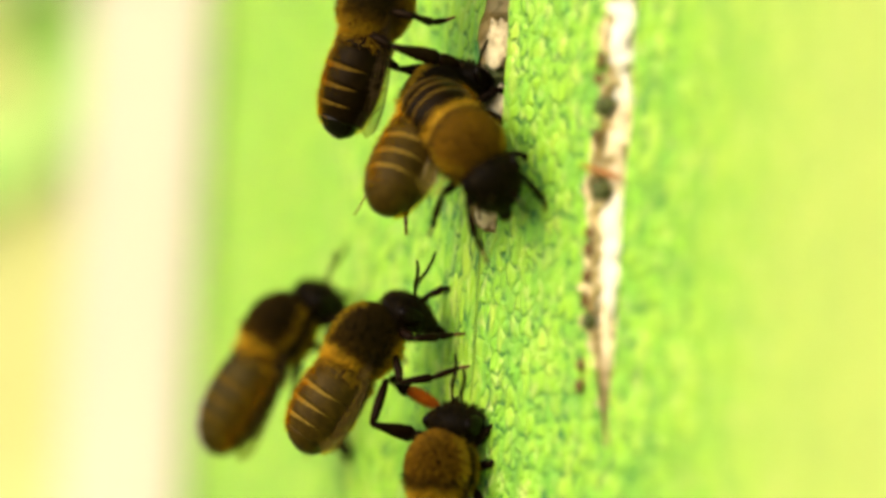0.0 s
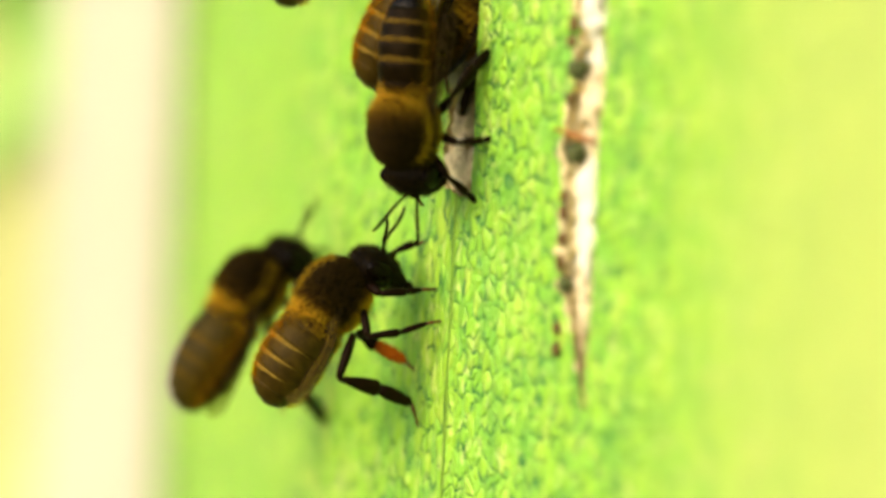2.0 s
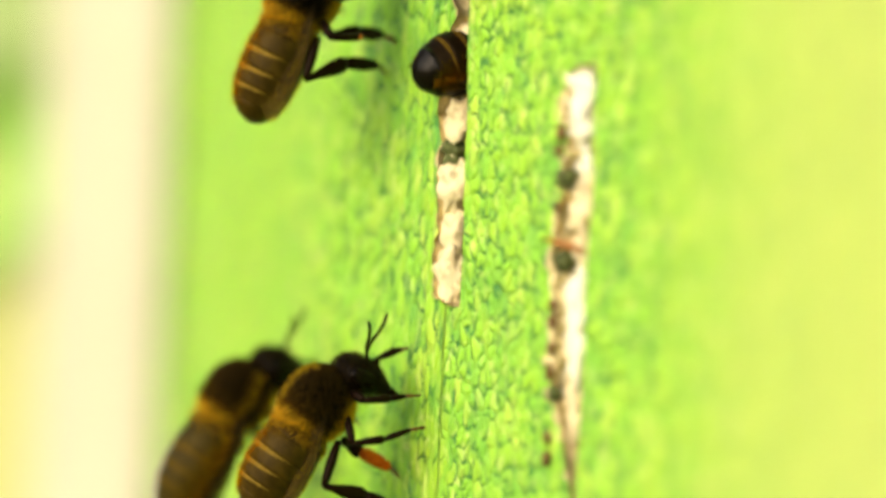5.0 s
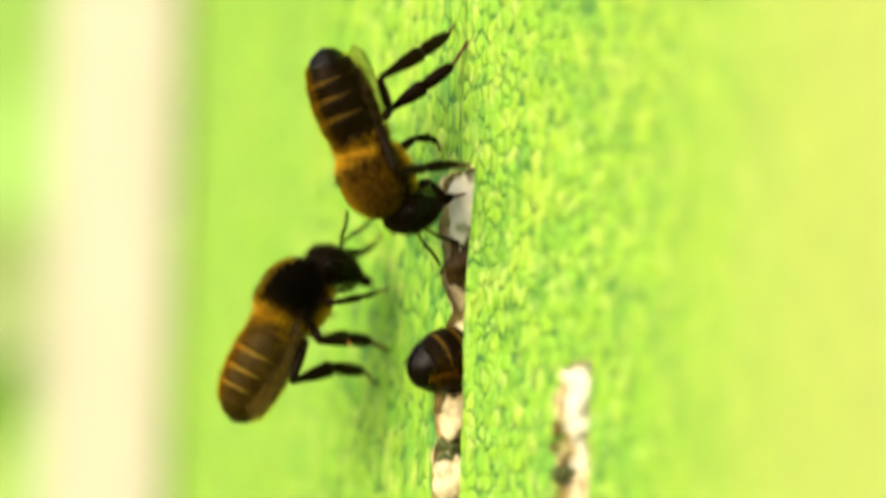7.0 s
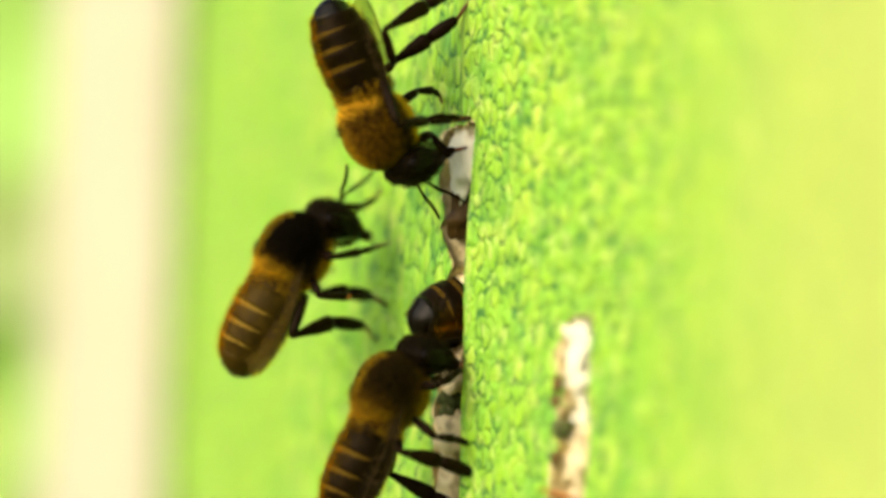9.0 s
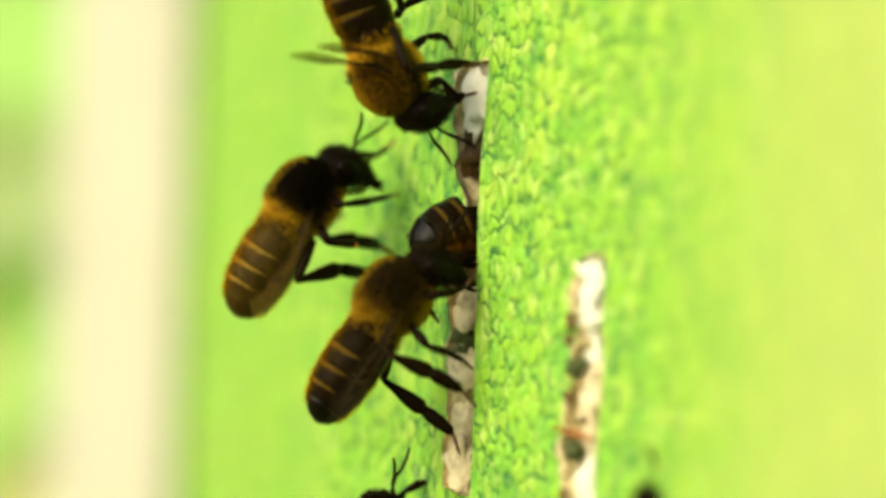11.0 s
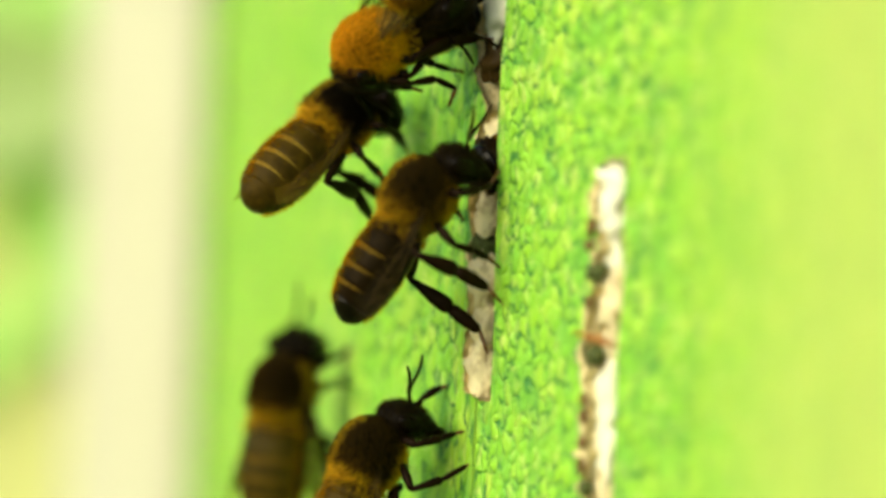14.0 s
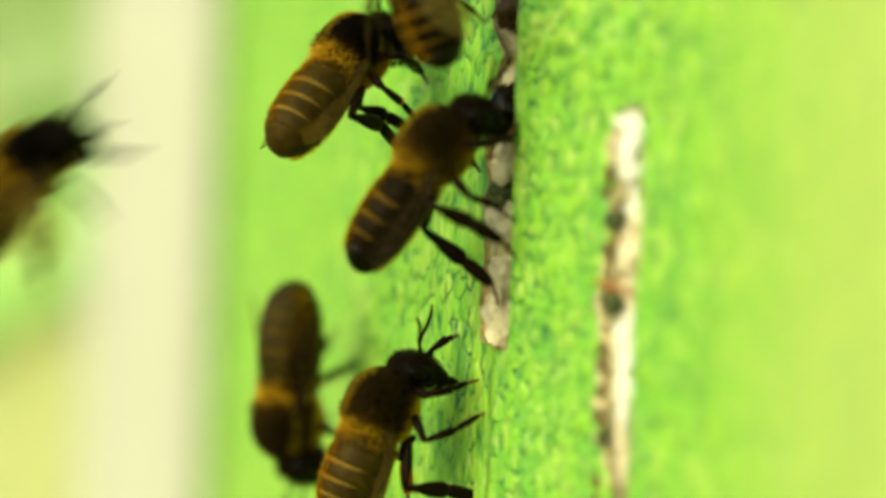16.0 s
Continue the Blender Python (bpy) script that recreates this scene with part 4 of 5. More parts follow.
SENTRY_LEGS = [
    ('front', 0, [(1.47, 1.69, -0.98), (2.70, 1.78, -1.34), (2.63, 2.75, -2.69), (2.33, 3.35, -3.52), (2.07, 3.88, -4.40)]),
    ('mid', 0, [(1.70, 0.31, -1.55), (3.03, -0.75, -2.16), (3.29, 0.57, -3.59), (3.38, 1.92, -4.60), (3.34, 2.53, -5.31)]),
    ('hind', 0, [(1.82, -1.15, -1.85), (3.05, -3.77, -2.22), (3.02, -2.91, -4.81), (2.88, -2.54, -7.12), (2.39, -3.49, -8.58)]),
    ('loaded', 0, [(0.07, -0.96, -2.86), (-0.75, -1.21, -3.47), (-0.36, -1.04, -4.39), (0.43, -0.82, -6.27), (0.73, -0.95, -6.95)]),
    ('front', 0, [(-0.26, 1.60, -1.60), (-1.19, 4.20, -2.20), (-0.93, 5.20, -2.74), (-0.73, 5.38, -2.92), (-0.55, 5.66, -3.08)]),
    ('mid', -1, STANDING['mid']),
]
sentry, sentry_wings, sentry_legs = bee('banded worker bee with red pollen clinging head-up beside the slit', SENTRY_LEGS, tawny='brown', feelers=(-24, 16), long=0.9)
REAR_LEGS = [(k, q, STANDING[k]) for k, q in (("front", 1), ("mid", 1), ("front", -1), ("mid", -1), ("hind", 1))] + [
    ('hind', 0, [(1.08, -2.29, -2.32), (1.27, -3.48, -5.10), (1.32, -4.15, -7.57), (1.34, -4.59, -8.78), (1.30, -5.36, -9.89)]),
]
rear, rear_wings, rear_legs = bee('worker bee far along the hive front, olive-brown and banded', REAR_LEGS, dark='dim', feelers=(-30, 14), long=1.05, crest='back')
LEAVER_LEGS = [
    ('hind', 0, [(1.51, -1.80, 0.31), (2.56, -2.06, -0.76), (2.87, -1.82, -3.78), (2.55, -1.76, -5.47), (2.34, -1.69, -6.44)]),
    ('hind', 0, [(-0.16, -2.92, -1.55), (0.02, -3.24, -2.89), (0.49, -2.74, -4.84), (0.64, -2.60, -6.10), (0.69, -2.62, -6.68)]),
    ('mid', 0, [(1.78, -0.14, -0.27), (2.88, 0.07, -1.45), (2.42, 0.08, -2.83), (2.19, 0.48, -3.75), (1.82, 0.84, -4.37)]),
    ('front', 1, STANDING['front']),
    ('front', -1, STANDING['front']),
    ('mid', -1, STANDING['mid']),
]
leaver, leaver_wings, leaver_legs = bee('dark worker bee with a banded abdomen about to take off', LEAVER_LEGS, dark=True, slim=0.9)
winged, winged_wings, winged_legs = bee('worker bee with glinting wings half open entering the slit', spread=14.0, lift=10.0, glint=True)
crosser, crosser_wings, crosser_legs = bee('amber worker bee crossing the painted edge of the slit', dark=True, tawny=True, spread=9.0, lift=14.0, long=0.76, crest='back')
climber, climber_wings, climber_legs = bee('banded worker bee climbing the edge into the slit', dark=True, tawny=True, spread=3.0, lift=8.0, crest='back')
descender, descender_wings, descender_legs = bee('dark worker bee climbing head-down along the slit', dark=True, spread=6.0, lift=10.0, slim=0.86, crest='back')
near, near_wings, near_legs = bee('worker bee with raised wings crawling into the second slit', dark=True, tawny=True, spread=40.0, lift=10.0)
for k, w in enumerate(near_wings):  # it has just landed and holds its wings high
    s = 1 if k < 2 else -1
    w.matrix_basis = Matrix.Translation(w.matrix_basis.translation) @ pose(0, 0, 0, 0, -62 * s, 0) @ pose(0, 0, 0, 8, 0, (78 - 8 * (k % 2)) * s)
EMERGER_LEGS = [
    ('hind', 0, [(-1.04, -0.96, -0.84), (-2.11, -1.33, -1.03), (-2.00, -4.32, -0.97), (-2.07, -6.08, -1.62), (-2.22, -7.32, -2.27)]),
    ('mid', 0, [(-1.03, 0.37, -1.71), (-2.30, -0.90, -2.33), (-2.07, -2.62, -2.83), (-1.95, -3.76, -3.97), (-1.55, -3.19, -5.00)]),
    ('front', 0, [(-1.09, -0.72, -1.66), (-1.85, -1.20, -2.13), (-1.46, -2.32, -1.79), (-1.07, -2.98, -1.78), (-0.82, -3.48, -1.90)]),
    ('front', 0, [(0.52, 0.58, -1.84), (0.23, -0.12, -2.65), (0.19, -1.15, -3.18), (0.22, -1.96, -3.65), (0.30, -2.59, -4.14)]),
    ('mid', 0, [(0.74, -0.95, -1.93), (0.71, -2.80, -1.88), (0.43, -3.88, -2.95), (0.53, -4.83, -3.72), (0.56, -5.63, -4.22)]),
    ('hind', 0, [(0.74, -2.74, -0.74), (0.82, -4.29, -0.61), (0.45, -5.44, -1.31), (-0.04, -6.40, -1.90), (-0.35, -7.14, -2.16)]),
]
emerger, emerger_wings, emerger_legs = bee('amber-lit worker bee coming out of the slit', EMERGER_LEGS, feelers=(-105, 10), dark=True, tawny='orange', spread=26.0, lift=2.0, nod=-60, tuck=1.7, long=0.86, slim=0.92)
flier, flier_wings, flier_legs = bee('worker bee flying past the hive corner', spread=70.0, lift=12.0)
hoverer, hoverer_wings, hoverer_legs = bee('worker bee hovering off the hive front', spread=70.0, lift=12.0)



def motions():
    """All that moves: each bee walks, flies or stands as it does at the entrance."""
    walk(guard, [
        (0, stance(-22.66, 30, 46.6, 37.6, 0, 25)),
        (1.4, stance(-15.01, 14, 26.57, 27.6, 0, 25)),
        (1.75, stance(-8.38, 9, 1.73, 17.6, 0, 25)),
        (1.9, stance(-7.39, 7.4, -1.02, 25.6, 0, 25)),
        (2.4, stance(-7.82, 7.4, -1.45, 25.6, 0, 25)),
        (3, stance(-8.21, 7.4, -1.74, 25.6, 0, 25)),
        (3.2, stance(-8.28, 7.4, -1.74, 25.6, 0, 25)),
        (5.3, stance(-8.68, 7.4, -1.43, 23.5, 0, 25)),
        (5.5, stance(-8.57, 7.4, -1.54, 22.5, 0, 25)),
        (6, stance(-8.43, 7.4, -1.77, 21.6, 0, 25)),
        (6.5, stance(-8.74, 7.4, -2.03, 23.6, 0, 25)),
        (7, stance(-8.92, 7.4, -1.77, 27.6, 0, 25)),
        (7.5, stance(-8.89, 7.4, -1.76, 27.6, 0, 25)),
        (9, stance(-8.96, 7.4, -1.77, 27.6, 0, 25)),
        (9.2, stance(-8.95, 7.4, -1.84, 28.6, 0, 25)),
        (11.3, stance(-9.14, 7.4, -2.18, 31.6, 0, 25)),
        (11.5, stance(-8.96, 7.4, -2.19, 34.6, -4, 25)),
        (11.7, stance(-8.68, 7.4, -2.57, 43.6, -8, 25)),
        (12, stance(-7.52, 7.4, -2.98, 60.6, -28, 25)),
        (12.5, stance(-8, 7.4, -2.86, 48.6, -30, 25)),
        (13, stance(-8.02, 7.4, -2.74, 44.6, -30, 25)),
        (13.5, stance(-7.95, 7.4, -3.22, 57.6, -32, 25)),
        (14, stance(-8.29, 7.4, -3.07, 46.7, -28, 25)),
        (14.5, stance(-8.3, 7.4, -2.89, 39.7, -28, 25)),
        (15, stance(-8.45, 7.4, -2.43, 35.7, -22, 25)),
        (15.5, stance(-8.46, 7.4, -2.35, 40.7, -28, 25)),
        (16, stance(-8.46, 7.4, -2.4, 38.6, -30, 25)),
    ])
    walk(hanger, [
        (0, stance(-5.31, 0, 11.85, 157.6, 0, 150)),
        (2.2, stance(-4.75, 1, 6.2, 165.6, 0, 150)),
        (2.7, stance(-5.2, 3, -3.55, 173.6, 0, 150)),
        (3, stance(-5.24, 3, -5.17, 169.6, 0, 150)),
        (3.2, stance(-5.08, 3, -5.77, 162.6, 0, 150)),
        (3.8, stance(-4.75, 2, -2.18, 157.6, 0, 150)),
        (5, stance(-4.22, 0, 4.87, 150.6, 0, 150)),
        (5.3, stance(-4.23, 0, 5.21, 149.6, 0, 150)),
        (5.5, stance(-4.1, 0, 5.28, 149.6, 0, 150)),
        (6, stance(-4.15, 0, 5.3, 150.6, 0, 150)),
        (6.5, stance(-4.24, 0, 5.31, 151.6, 0, 150)),
        (7.5, stance(-4.24, 0, 5.31, 150.6, 0, 150)),
        (9, stance(-4.18, 0, 5.48, 152.6, 0, 150)),
        (11.5, stance(-4.41, 0, 4.92, 151.6, 0, 150)),
        (12, stance(-4.35, 0, 5.35, 151.6, 0, 150)),
        (12.5, stance(-4.39, 0, 5.69, 151.6, 0, 150)),
        (13, stance(-4.37, 0, 5.64, 151.6, 0, 150)),
        (13.5, stance(-4.23, 0, 5.23, 151.6, 0, 150)),
        (16, stance(-5.1, 0, 6.84, 151.6, 0, 150)),
    ])
    walk(entrant, [
        (0, stance(-55.15, -4, -17.54, 57.6, 0, 20)),
        (7.9, stance(-48.59, -4, -15.61, 57.6, 0, 20)),
        (8.2, stance(-24.21, -3, -12.78, 55.6, 0, 20)),
        (8.3, stance(-12.31, -2, -11.71, 47.6, 0, 30)),
        (8.4, stance(-2.3, -1, -12.39, 9.6, 0, 50)),
        (8.5, stance(-1.57, -1, -12.28, 5.6, 0, 50)),
        (8.7, stance(-1.89, -1, -10.66, 13.6, 0, 40)),
        (9, stance(-2.79, -1, -9.75, 21.6, 0, 28)),
        (9.2, stance(-3.08, -1, -9.53, 27.6, 0, 25)),
        (9.8, stance(-3.17, -1, -8.11, 29.6, 0, 22)),
        (11.3, stance(-3.5, -1, -7.64, 30.6, 0, 20)),
        (11.5, stance(-3.36, -1, -7.26, 30.6, 0, 20)),
        (12, stance(-3.28, -1, -7.3, 30.6, 0, 20)),
        (12.5, stance(-3.27, -1, -7.39, 30.6, 0, 20)),
        (13, stance(-3.25, -1, -7.41, 29.6, 0, 20)),
        (13.5, stance(-3.24, -1, -7.42, 29.6, 0, 20)),
        (14, stance(-3.23, -1, -7.43, 29.7, 0, 20)),
        (14.5, stance(-3.24, -1, -7.51, 29.7, 0, 20)),
        (15, stance(-3.25, -1, -7.55, 30.7, 0, 20)),
        (15.5, stance(-3.19, -1, -7.59, 31.7, 0, 20)),
        (16, stance(-3.2, -1, -7.61, 31.6, 0, 20)),
    ])
    walk(sentry, [
        (0, stance(-5.86, 3.5, -26.58, 31.4, 0, 22)),
        (0.5, stance(-6.05, 3.5, -26.24, 32.6, 0, 22)),
        (1, stance(-6.09, 3.5, -25.93, 32.9, 0, 22)),
        (1.5, stance(-6.16, 3.5, -25.81, 32.4, 0, 22)),
        (1.7, stance(-6.19, 3.5, -25.83, 32.5, 0, 22)),
        (2, stance(-6.38, 3.5, -25.88, 33, 0, 22)),
        (2.5, stance(-6.45, 3.5, -25.79, 32.2, 0, 22)),
        (3, stance(-6.54, 3.5, -25.63, 32.3, 0, 22)),
        (3.2, stance(-6.55, 3.5, -25.59, 32.4, 0, 22)),
        (4.2, stance(-6.34, 3.5, -25.67, 32.6, 0, 22)),
        (5.3, stance(-6.83, 3.5, -25.72, 32.5, 0, 22)),
        (5.5, stance(-6.82, 3.5, -25.64, 32.5, 0, 22)),
        (6, stance(-6.38, 3.5, -25.41, 32.6, 0, 22)),
        (11.3, stance(-5.58, 3.5, -22.7, 27.6, 0, 25)),
        (12, stance(-5.45, 3.5, -22.9, 27.6, 0, 25)),
        (12.5, stance(-5.47, 3.5, -23.16, 27.6, 0, 25)),
        (13, stance(-5.63, 3.5, -23.11, 25.6, 0, 25)),
        (13.5, stance(-5.63, 3.5, -23.03, 23.6, 0, 25)),
        (14.5, stance(-5.64, 3.5, -23.17, 22.7, 0, 25)),
        (15, stance(-5.74, 3.5, -23.11, 21.7, 0, 25)),
        (15.5, stance(-5.74, 3.5, -23.12, 21.7, 0, 25)),
        (16, stance(-5.87, 3.5, -23.28, 21.6, 0, 25)),
    ])
    walk(rear, [
        (0, stance(-11.23, 15, -26.83, 29.4, 0, 25)),
        (0.5, stance(-11.38, 15, -26.63, 29.6, 0, 25)),
        (1, stance(-11.46, 15, -26.22, 29.9, 0, 25)),
        (1.5, stance(-11.39, 15, -26.12, 30, 0, 25)),
        (2, stance(-11.54, 15, -26.18, 30, 0, 25)),
        (2.5, stance(-11.51, 15, -26.1, 30.2, 0, 25)),
        (3, stance(-11.53, 15, -25.95, 30.3, 0, 25)),
        (3.2, stance(-11.53, 15, -25.9, 30.4, 0, 25)),
        (5.3, stance(-11.75, 15, -26.13, 30.5, 0, 25)),
        (5.5, stance(-11.71, 15, -26.08, 30.5, 0, 25)),
        (7, stance(-11.53, 15, -25.85, 30.6, 0, 25)),
        (10, stance(-10.67, 19, -30.27, 17.6, 0, 30)),
        (12.5, stance(-10.02, 19, -25.52, 12.6, 0, 35)),
        (13, stance(-10.49, 19, -23.75, 9.6, 0, 40)),
        (13.5, stance(-10.96, 19, -21.06, 9.6, 0, 45)),
        (14, stance(-11.27, 19, -20.1, 5.7, 0, 55)),
        (14.5, stance(-11.48, 19, -16.64, 2.7, 0, 60)),
        (15, stance(-12.33, 19, -12.64, 3.7, 0, 60)),
        (15.2, stance(-12.81, 19, -13.48, 5.7, 0, 60)),
        (15.3, stance(-12.64, 19, -15.69, 9.7, -18, 45)),
        (15.5, stance(-12.09, 19, -18.31, 17.7, -80, 5)),
        (15.7, stance(-11.99, 19, -20.23, 147.7, -78, 210)),
        (15.85, stance(-11.78, 19, -23.05, 169.7, -35, 180)),
        (16, stance(-11.76, 19, -25.27, 177.6, 0, 158)),
    ])
    for k, w in enumerate(rear_wings):
        s = 1 if k < 2 else -1
        at = w.matrix_basis.translation.copy()
        walk(w, [(t, Matrix.Translation(at) @ pose(0, 0, 0, 0, -rise * s, 0) @ pose(0, 0, 0, up, 0, wide * s) @ pose(0, 0, 0, 0, droop * s, 0)) for t, up, wide, droop, rise in ((0, 13, 6, 72, 0), (13.5, 13, 8, 68, 0), (14.2, 10, 17, 50, 5), (15.2, 10, 18, 50, 5), (15.4, 8, 30, 80, 40), (15.5, 6, 31, 90, 57), (15.8, 8, 34, 80, 45), (16, 8, 26, 50, 20))])
    walk(leaver, [
        (0, stance(-6.49, 2, -6.46, 16.4, 0, 25)),
        (0.5, stance(-7.27, 2, -6.39, 20.6, 0, 25)),
        (1, stance(-8.68, 2, -6.52, 24.9, 0, 25)),
        (1.3, stance(-7.29, 2, -7.89, 16.9, 0, 25)),
        (1.4, stance(-21.13, 0, -10.36, 56.9, 0, 30)),
        (1.5, stance(-29.59, 0, -10.73, 67, 0, 30)),
        (1.8, stance(-47.18, 0, -6.97, 67, 0, 30)),
        (16, stance(-89.12, 0, 7.26, 67.6, 0, 30)),
    ])
    walk(winged, [
        (0, stance(-2.5, 1, -12.1, 28, -35, 30)),
        (0.3, stance(-2.5, 1, -12.0, 30, -35, 30)),
        (0.5, stance(-2.5, 1, -12.1, 33, -34, 30)),
        (0.6, stance(-3.1, 1, -12.7, 38, -15, 30)),
        (0.8, stance(-2.7, 1, -13.0, 40, -5, 28)),
        (1, stance(-2.62, 1, -12.92, 36.9, 0, 25)),
        (1.5, stance(-2.61, 1, -11.49, 33, 0, 25)),
        (1.8, stance(-2.14, 1, -7.79, 29, 0, 25)),
        (2, stance(-1.64, 1, -5.71, 27, 0, 25)),
        (2.3, stance(0.2, 2, 0.04, 27.6, 0, 25)),
        (3, stance(2.41, 5, 3.85, 57.6, -15, 25)),
        (4, stance(10.47, 9, 6.94, 67.6, -20, 25)),
        (16, stance(20.87, 14, 7.44, 67.6, -20, 25)),
    ])
    walk(crosser, [
        (0, stance(-0.46, -4, -14.34, 134.4, 48, 72)),
        (0.1, stance(-0.61, -4, -14.43, 110.4, 45, 72)),
        (0.2, stance(-0.44, -4, -14.3, 82.5, 38, 72)),
        (0.3, stance(-0.11, -4, -12.41, 54.5, 15, 72)),
        (0.4, stance(-0.13, -4, -10.23, 28.6, 0, 72)),
        (0.5, stance(-0.74, -5, -9.24, 4.6, -5, 70)),
        (0.6, stance(-0.85, -5, -7.97, -7.3, 0, 65)),
        (0.7, stance(-1.24, -5, -6.95, -9.2, 0, 60)),
        (1, stance(-0.98, -5, -3.21, -8.1, 0, 50)),
        (1.5, stance(1.51, -5, 0.43, -2.4, 0, 45)),
        (3, stance(0.96, -5, 21.27, -2.4, 0, 45)),
        (5, stance(0.27, -5, 37.8, -2.4, 0, 45)),
        (16, stance(-0.04, -5, 60.97, -2.4, 0, 45)),
    ])
    walk(climber, [
        (0, stance(-0.91, -1, -33.62, 1.4, 0, 50)),
        (0.3, stance(-1.5, -1, -32.15, 0.5, 0, 55)),
        (0.5, stance(-1.56, -1, -30.78, -3.4, 0, 60)),
        (0.7, stance(-2, -1, -27.35, -15.2, 0, 60)),
        (0.8, stance(-2.4, -1, -24.81, -23.2, 0, 55)),
        (1, stance(-2.12, -1, -20.67, -15.1, 0, 45)),
        (1.2, stance(-1.24, -1, -18.12, -8.1, 0, 35)),
        (1.5, stance(-0.7, 0, -14.55, 11, 0, 25)),
        (1.7, stance(-0.22, 1, -11.48, 19, -10, 25)),
        (2, stance(1.51, 3, -8.25, 52, -20, 25)),
        (2.5, stance(6.22, 5.5, -8.09, 75.2, -22, 25)),
        (3, stance(6.17, 5.5, -5.12, 72.6, -25, 25)),
        (5.3, stance(5.41, 5.5, -3.29, 72.6, -25, 25)),
        (9.2, stance(5.41, 5.5, -3.12, 72.6, -25, 25)),
        (11.3, stance(4.6, 5.5, -2.1, 72.6, -25, 25)),
        (11.6, stance(4.9, 5.5, -2.1, 72.6, -25, 25)),
        (12, stance(6.5, 5.5, -3.35, 72.6, -25, 25)),
        (12.5, stance(6.94, 5.5, -3.33, 72.6, -25, 25)),
        (16, stance(7.04, 5.5, -3.39, 72.6, -25, 25)),
    ])
    walk(descender, [
        (0, stance(-0.99, -2, 4.66, 177.6, 0, 130)),
        (1.3, stance(-1.98, -2, -3.22, 182.9, 0, 130)),
        (1.5, stance(-2.25, -2, -8.4, 181, 0, 130)),
        (1.7, stance(-2.84, -2, -13.55, 177, 0, 130)),
        (1.9, stance(-2.86, -2, -16.34, 177, 0, 130)),
        (2, stance(-2.7, -2, -15.79, 179, 0, 130)),
        (2.3, stance(-2.24, -2, -16.88, 179.1, 0, 125)),
        (2.5, stance(-2.11, -2, -21.38, 180.2, 0, 120)),
        (2.6, stance(-2.37, -2, -24.4, 179.2, 0, 120)),
        (2.8, stance(-2.32, -2, -27.9, 177.3, 0, 115)),
        (3, stance(-1.87, -2, -28.04, 169.3, 10, 110)),
        (3.2, stance(-1.6, -2, -30.33, 127.4, 40, 110)),
        (3.6, stance(-0.72, -3, -37.54, 147.4, 20, 110)),
        (4.5, stance(0.57, -3, -48.49, 167.6, 0, 110)),
        (16, stance(1.54, -3, -71.73, 167.6, 0, 110)),
    ])
    walk(near, [
        (0, stance(25.35, -22, -58.39, -22.4, 0, 30)),
        (10.6, stance(18.04, -18, -33.39, -12.4, 0, 30)),
        (11.3, stance(6.84, -14, -14.49, -2.4, 0, 25)),
        (11.5, stance(6.24, -14, -17.64, 3.6, 0, 25)),
        (11.7, stance(7.56, -13, -12.3, 7.6, 0, 22)),
        (11.8, stance(8.12, -9.5, -9.93, 9.6, -4, 20)),
        (12, stance(9.03, -7, -8.61, 13.6, -8, 20)),
        (12.1, stance(10.32, -4, -8.2, 17.6, -15, 20)),
        (12.3, stance(12.11, -1, -7.55, 23.6, -20, 20)),
        (16, stance(20.9, 6, -1.12, 37.6, -20, 20)),
    ])
    walk(emerger, [
        (0, stance(10.66, 8, 1.84, -92.4, 20, 150)),
        (11.3, stance(5.6, 4.5, 1.3, -92.4, 16, 150)),
        (11.5, stance(4.2, 3.4, 1.5, -93.4, 14, 150)),
        (11.6, stance(2.4, 3.2, 1.6, -94.4, 13, 150)),
        (11.8, stance(-1.1, 3, 1.87, -84, 8, 150)),
        (12, stance(-4.6, 2.5, 2.5, -76, 4, 150)),
        (12.5, stance(-6.1, 1, 1.9, -111, 20, 158)),
        (13, stance(-6.3, 1, 2.2, -113, 20, 158)),
        (13.5, stance(-6.5, 1, 1, -117, 22, 158)),
        (14, stance(-6.5, 1, 1.15, -117, 22, 158)),
        (14.5, stance(-6.4, 1, 1.3, -113, 18, 158)),
        (14.8, stance(-7.29, 0, 2.51, -90, 8, 135)),
        (15, stance(-7.44, -1, 4, -62.3, 0, 110)),
        (15.2, stance(-6.82, -2, 4.38, -40.3, 0, 90)),
        (15.5, stance(-5.92, -3, 4.4, -16.3, 0, 45)),
        (16, stance(-5.69, -3, 3.69, -20.4, 0, 45)),
    ])
    for k, w in enumerate(emerger_wings):  # folded in the slit, then held up over the back
        s, at = 1 if k < 2 else -1, w.matrix_basis.translation.copy()
        walk(w, [(t, Matrix.Translation(at) @ pose(0, 0, 0, up + 8 * (k % 2), 0, wide * s) @ pose(0, 0, 0, 0, 62 * s, 0)) for t, up, wide in ((0, 3, 7), (12.0, 3, 7), (12.35, -34, 7), (14.7, -34, 7), (15.3, 0, 26), (16, 0, 26))])
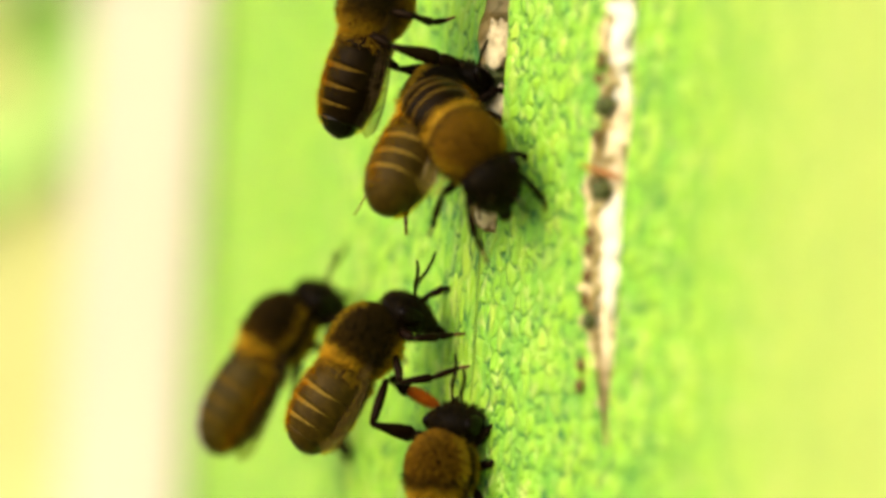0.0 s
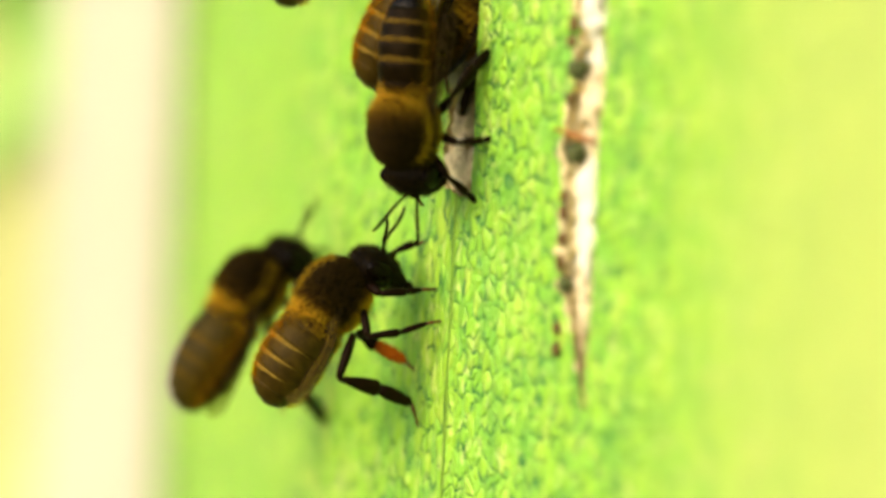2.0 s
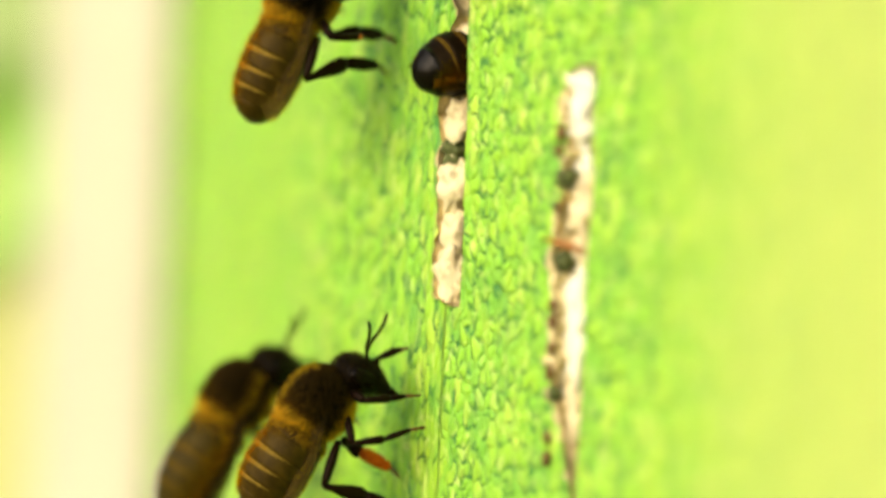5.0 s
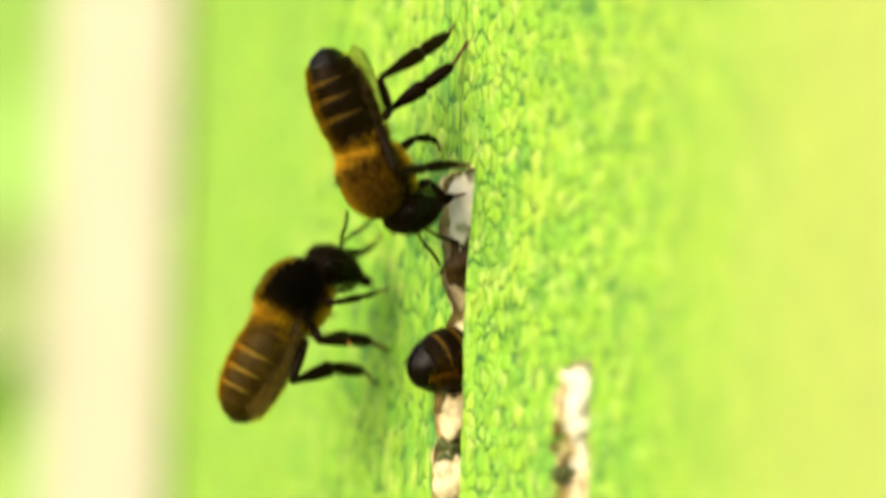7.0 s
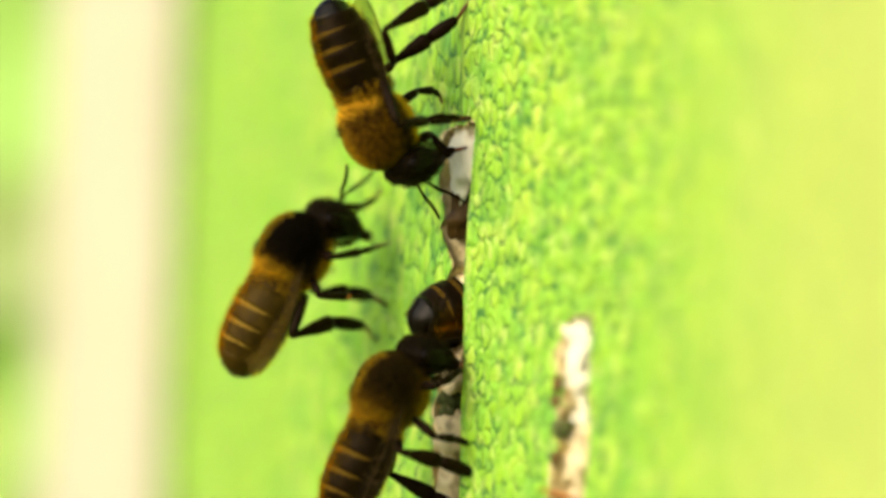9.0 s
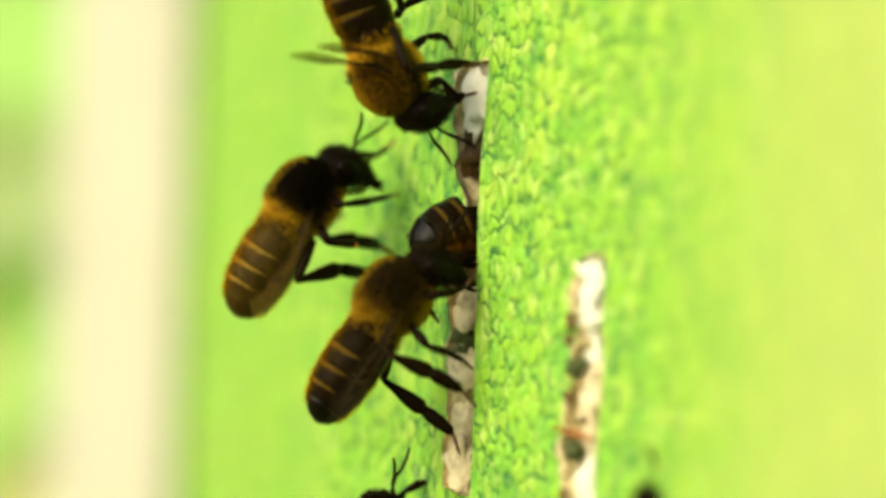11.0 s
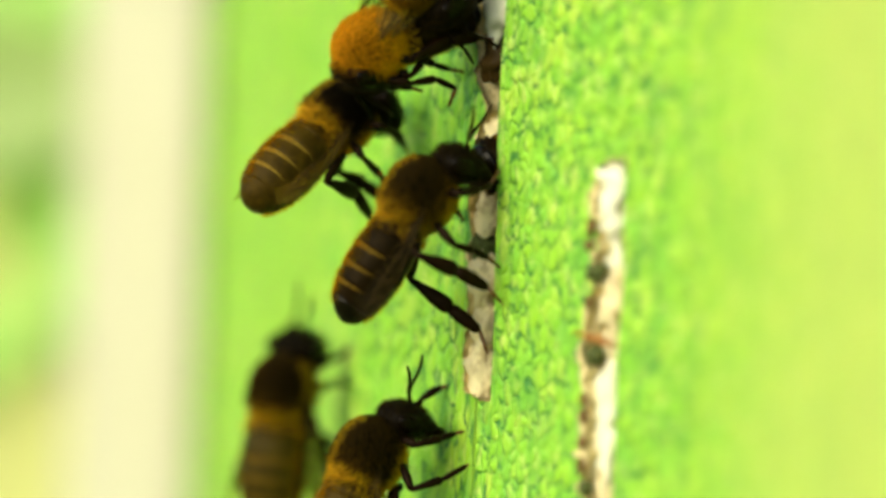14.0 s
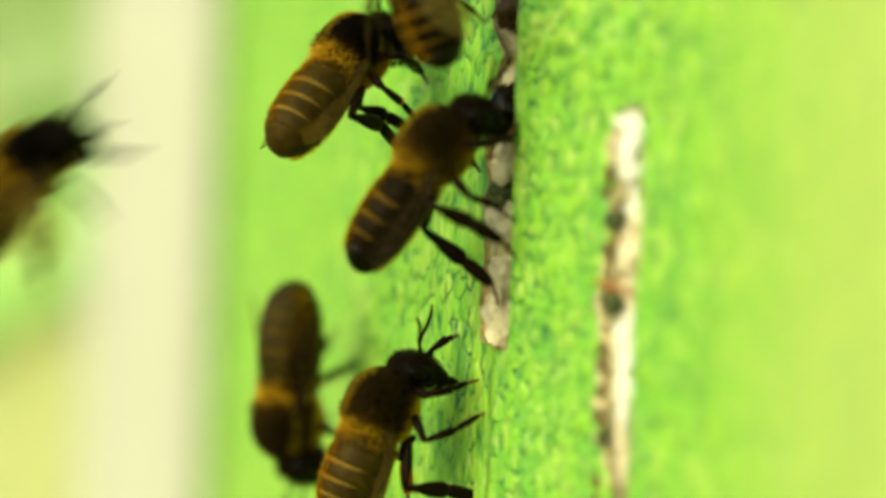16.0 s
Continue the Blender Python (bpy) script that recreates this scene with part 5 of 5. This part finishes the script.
    walk(flier, [
        (0, stance(-115.8, 14, -13.76, 57.6, 0, 40)),
        (12.8, stance(-74.31, 14, -18.9, 57.6, 0, 40)),
        (13.1, stance(-39.07, 12, -13.5, 57.6, 0, 40)),
        (13.2, stance(-22.29, 12, -9.9, 59.6, 0, 40)),
        (13.3, stance(-38.7, 12, -7.33, 59.6, 0, 40)),
        (13.6, stance(-69.89, 12, -1.27, 59.7, 0, 40)),
        (16, stance(-131.71, 12, -4.41, 59.6, 0, 40)),
    ])
    walk(hoverer, [
        (0, stance(-96.49, 2, 71.22, 32.6, 0, 30)),
        (15.2, stance(-35.72, 2, 63.69, 32.6, 0, 30)),
        (15.7, stance(-6.51, 2, 19.83, 27.7, 0, 30)),
        (15.8, stance(-8.81, 2, 9.58, 27.7, 0, 30)),
        (15.9, stance(-14.47, 2, -0.13, 29.7, 0, 30)),
        (16, stance(-27.31, 2, -9.65, 35.6, 0, 30)),
    ])
    # walking bees swing their legs in turn
    for legs, start, stop, beat in ((crosser_legs, 0.0, 2.0, 0.13), (climber_legs, 0.0, 2.2, 0.12), (descender_legs, 1.3, 4.5, 0.13), (rear_legs, 12.5, 15.4, 0.17), (winged_legs, 0.6, 3.0, 0.2), (near_legs, 11.0, 12.3, 0.15)):
        for k, limb in enumerate(legs):
            at = limb.matrix_basis.copy()
            rows, t, way = [(0, at)], start, 1 if k in (0, 3, 4) else -1
            while t < stop:
                if t > 0:
                    rows.append((t, at @ pose(0, 0, 0, 5 * way, 0, 13 * way)))
                t, way = t + beat, -way
            walk(limb, rows + [(stop, at), (16, at)])
    # the sentry draws its pollen-dusted leg in behind its body
    limb = sentry_legs[3]
    at = limb.matrix_basis.copy()
    back = at @ pose(0, 0, 0, -75, 0, 0)
    walk(limb, [(0, at), (6.5, at), (10, back), (16, back)])
    # the hanging bee opens its far wings and fans
    for w in hanger_wings[2:]:
        at, shut = w.matrix_basis.translation.copy(), w.matrix_basis.copy()
        rows = [(0, shut), (9.2, shut)]
        t, up = 10.4, 0
        while t < 13.2:
            rows.append((t, Matrix.Translation(at) @ pose(0, 0, 0, -62 - 16 * up, 0, -24)))
            t, up = t + 0.1, 1 - up
        walk(w, rows + [(13.6, shut), (16, shut)])


motions()
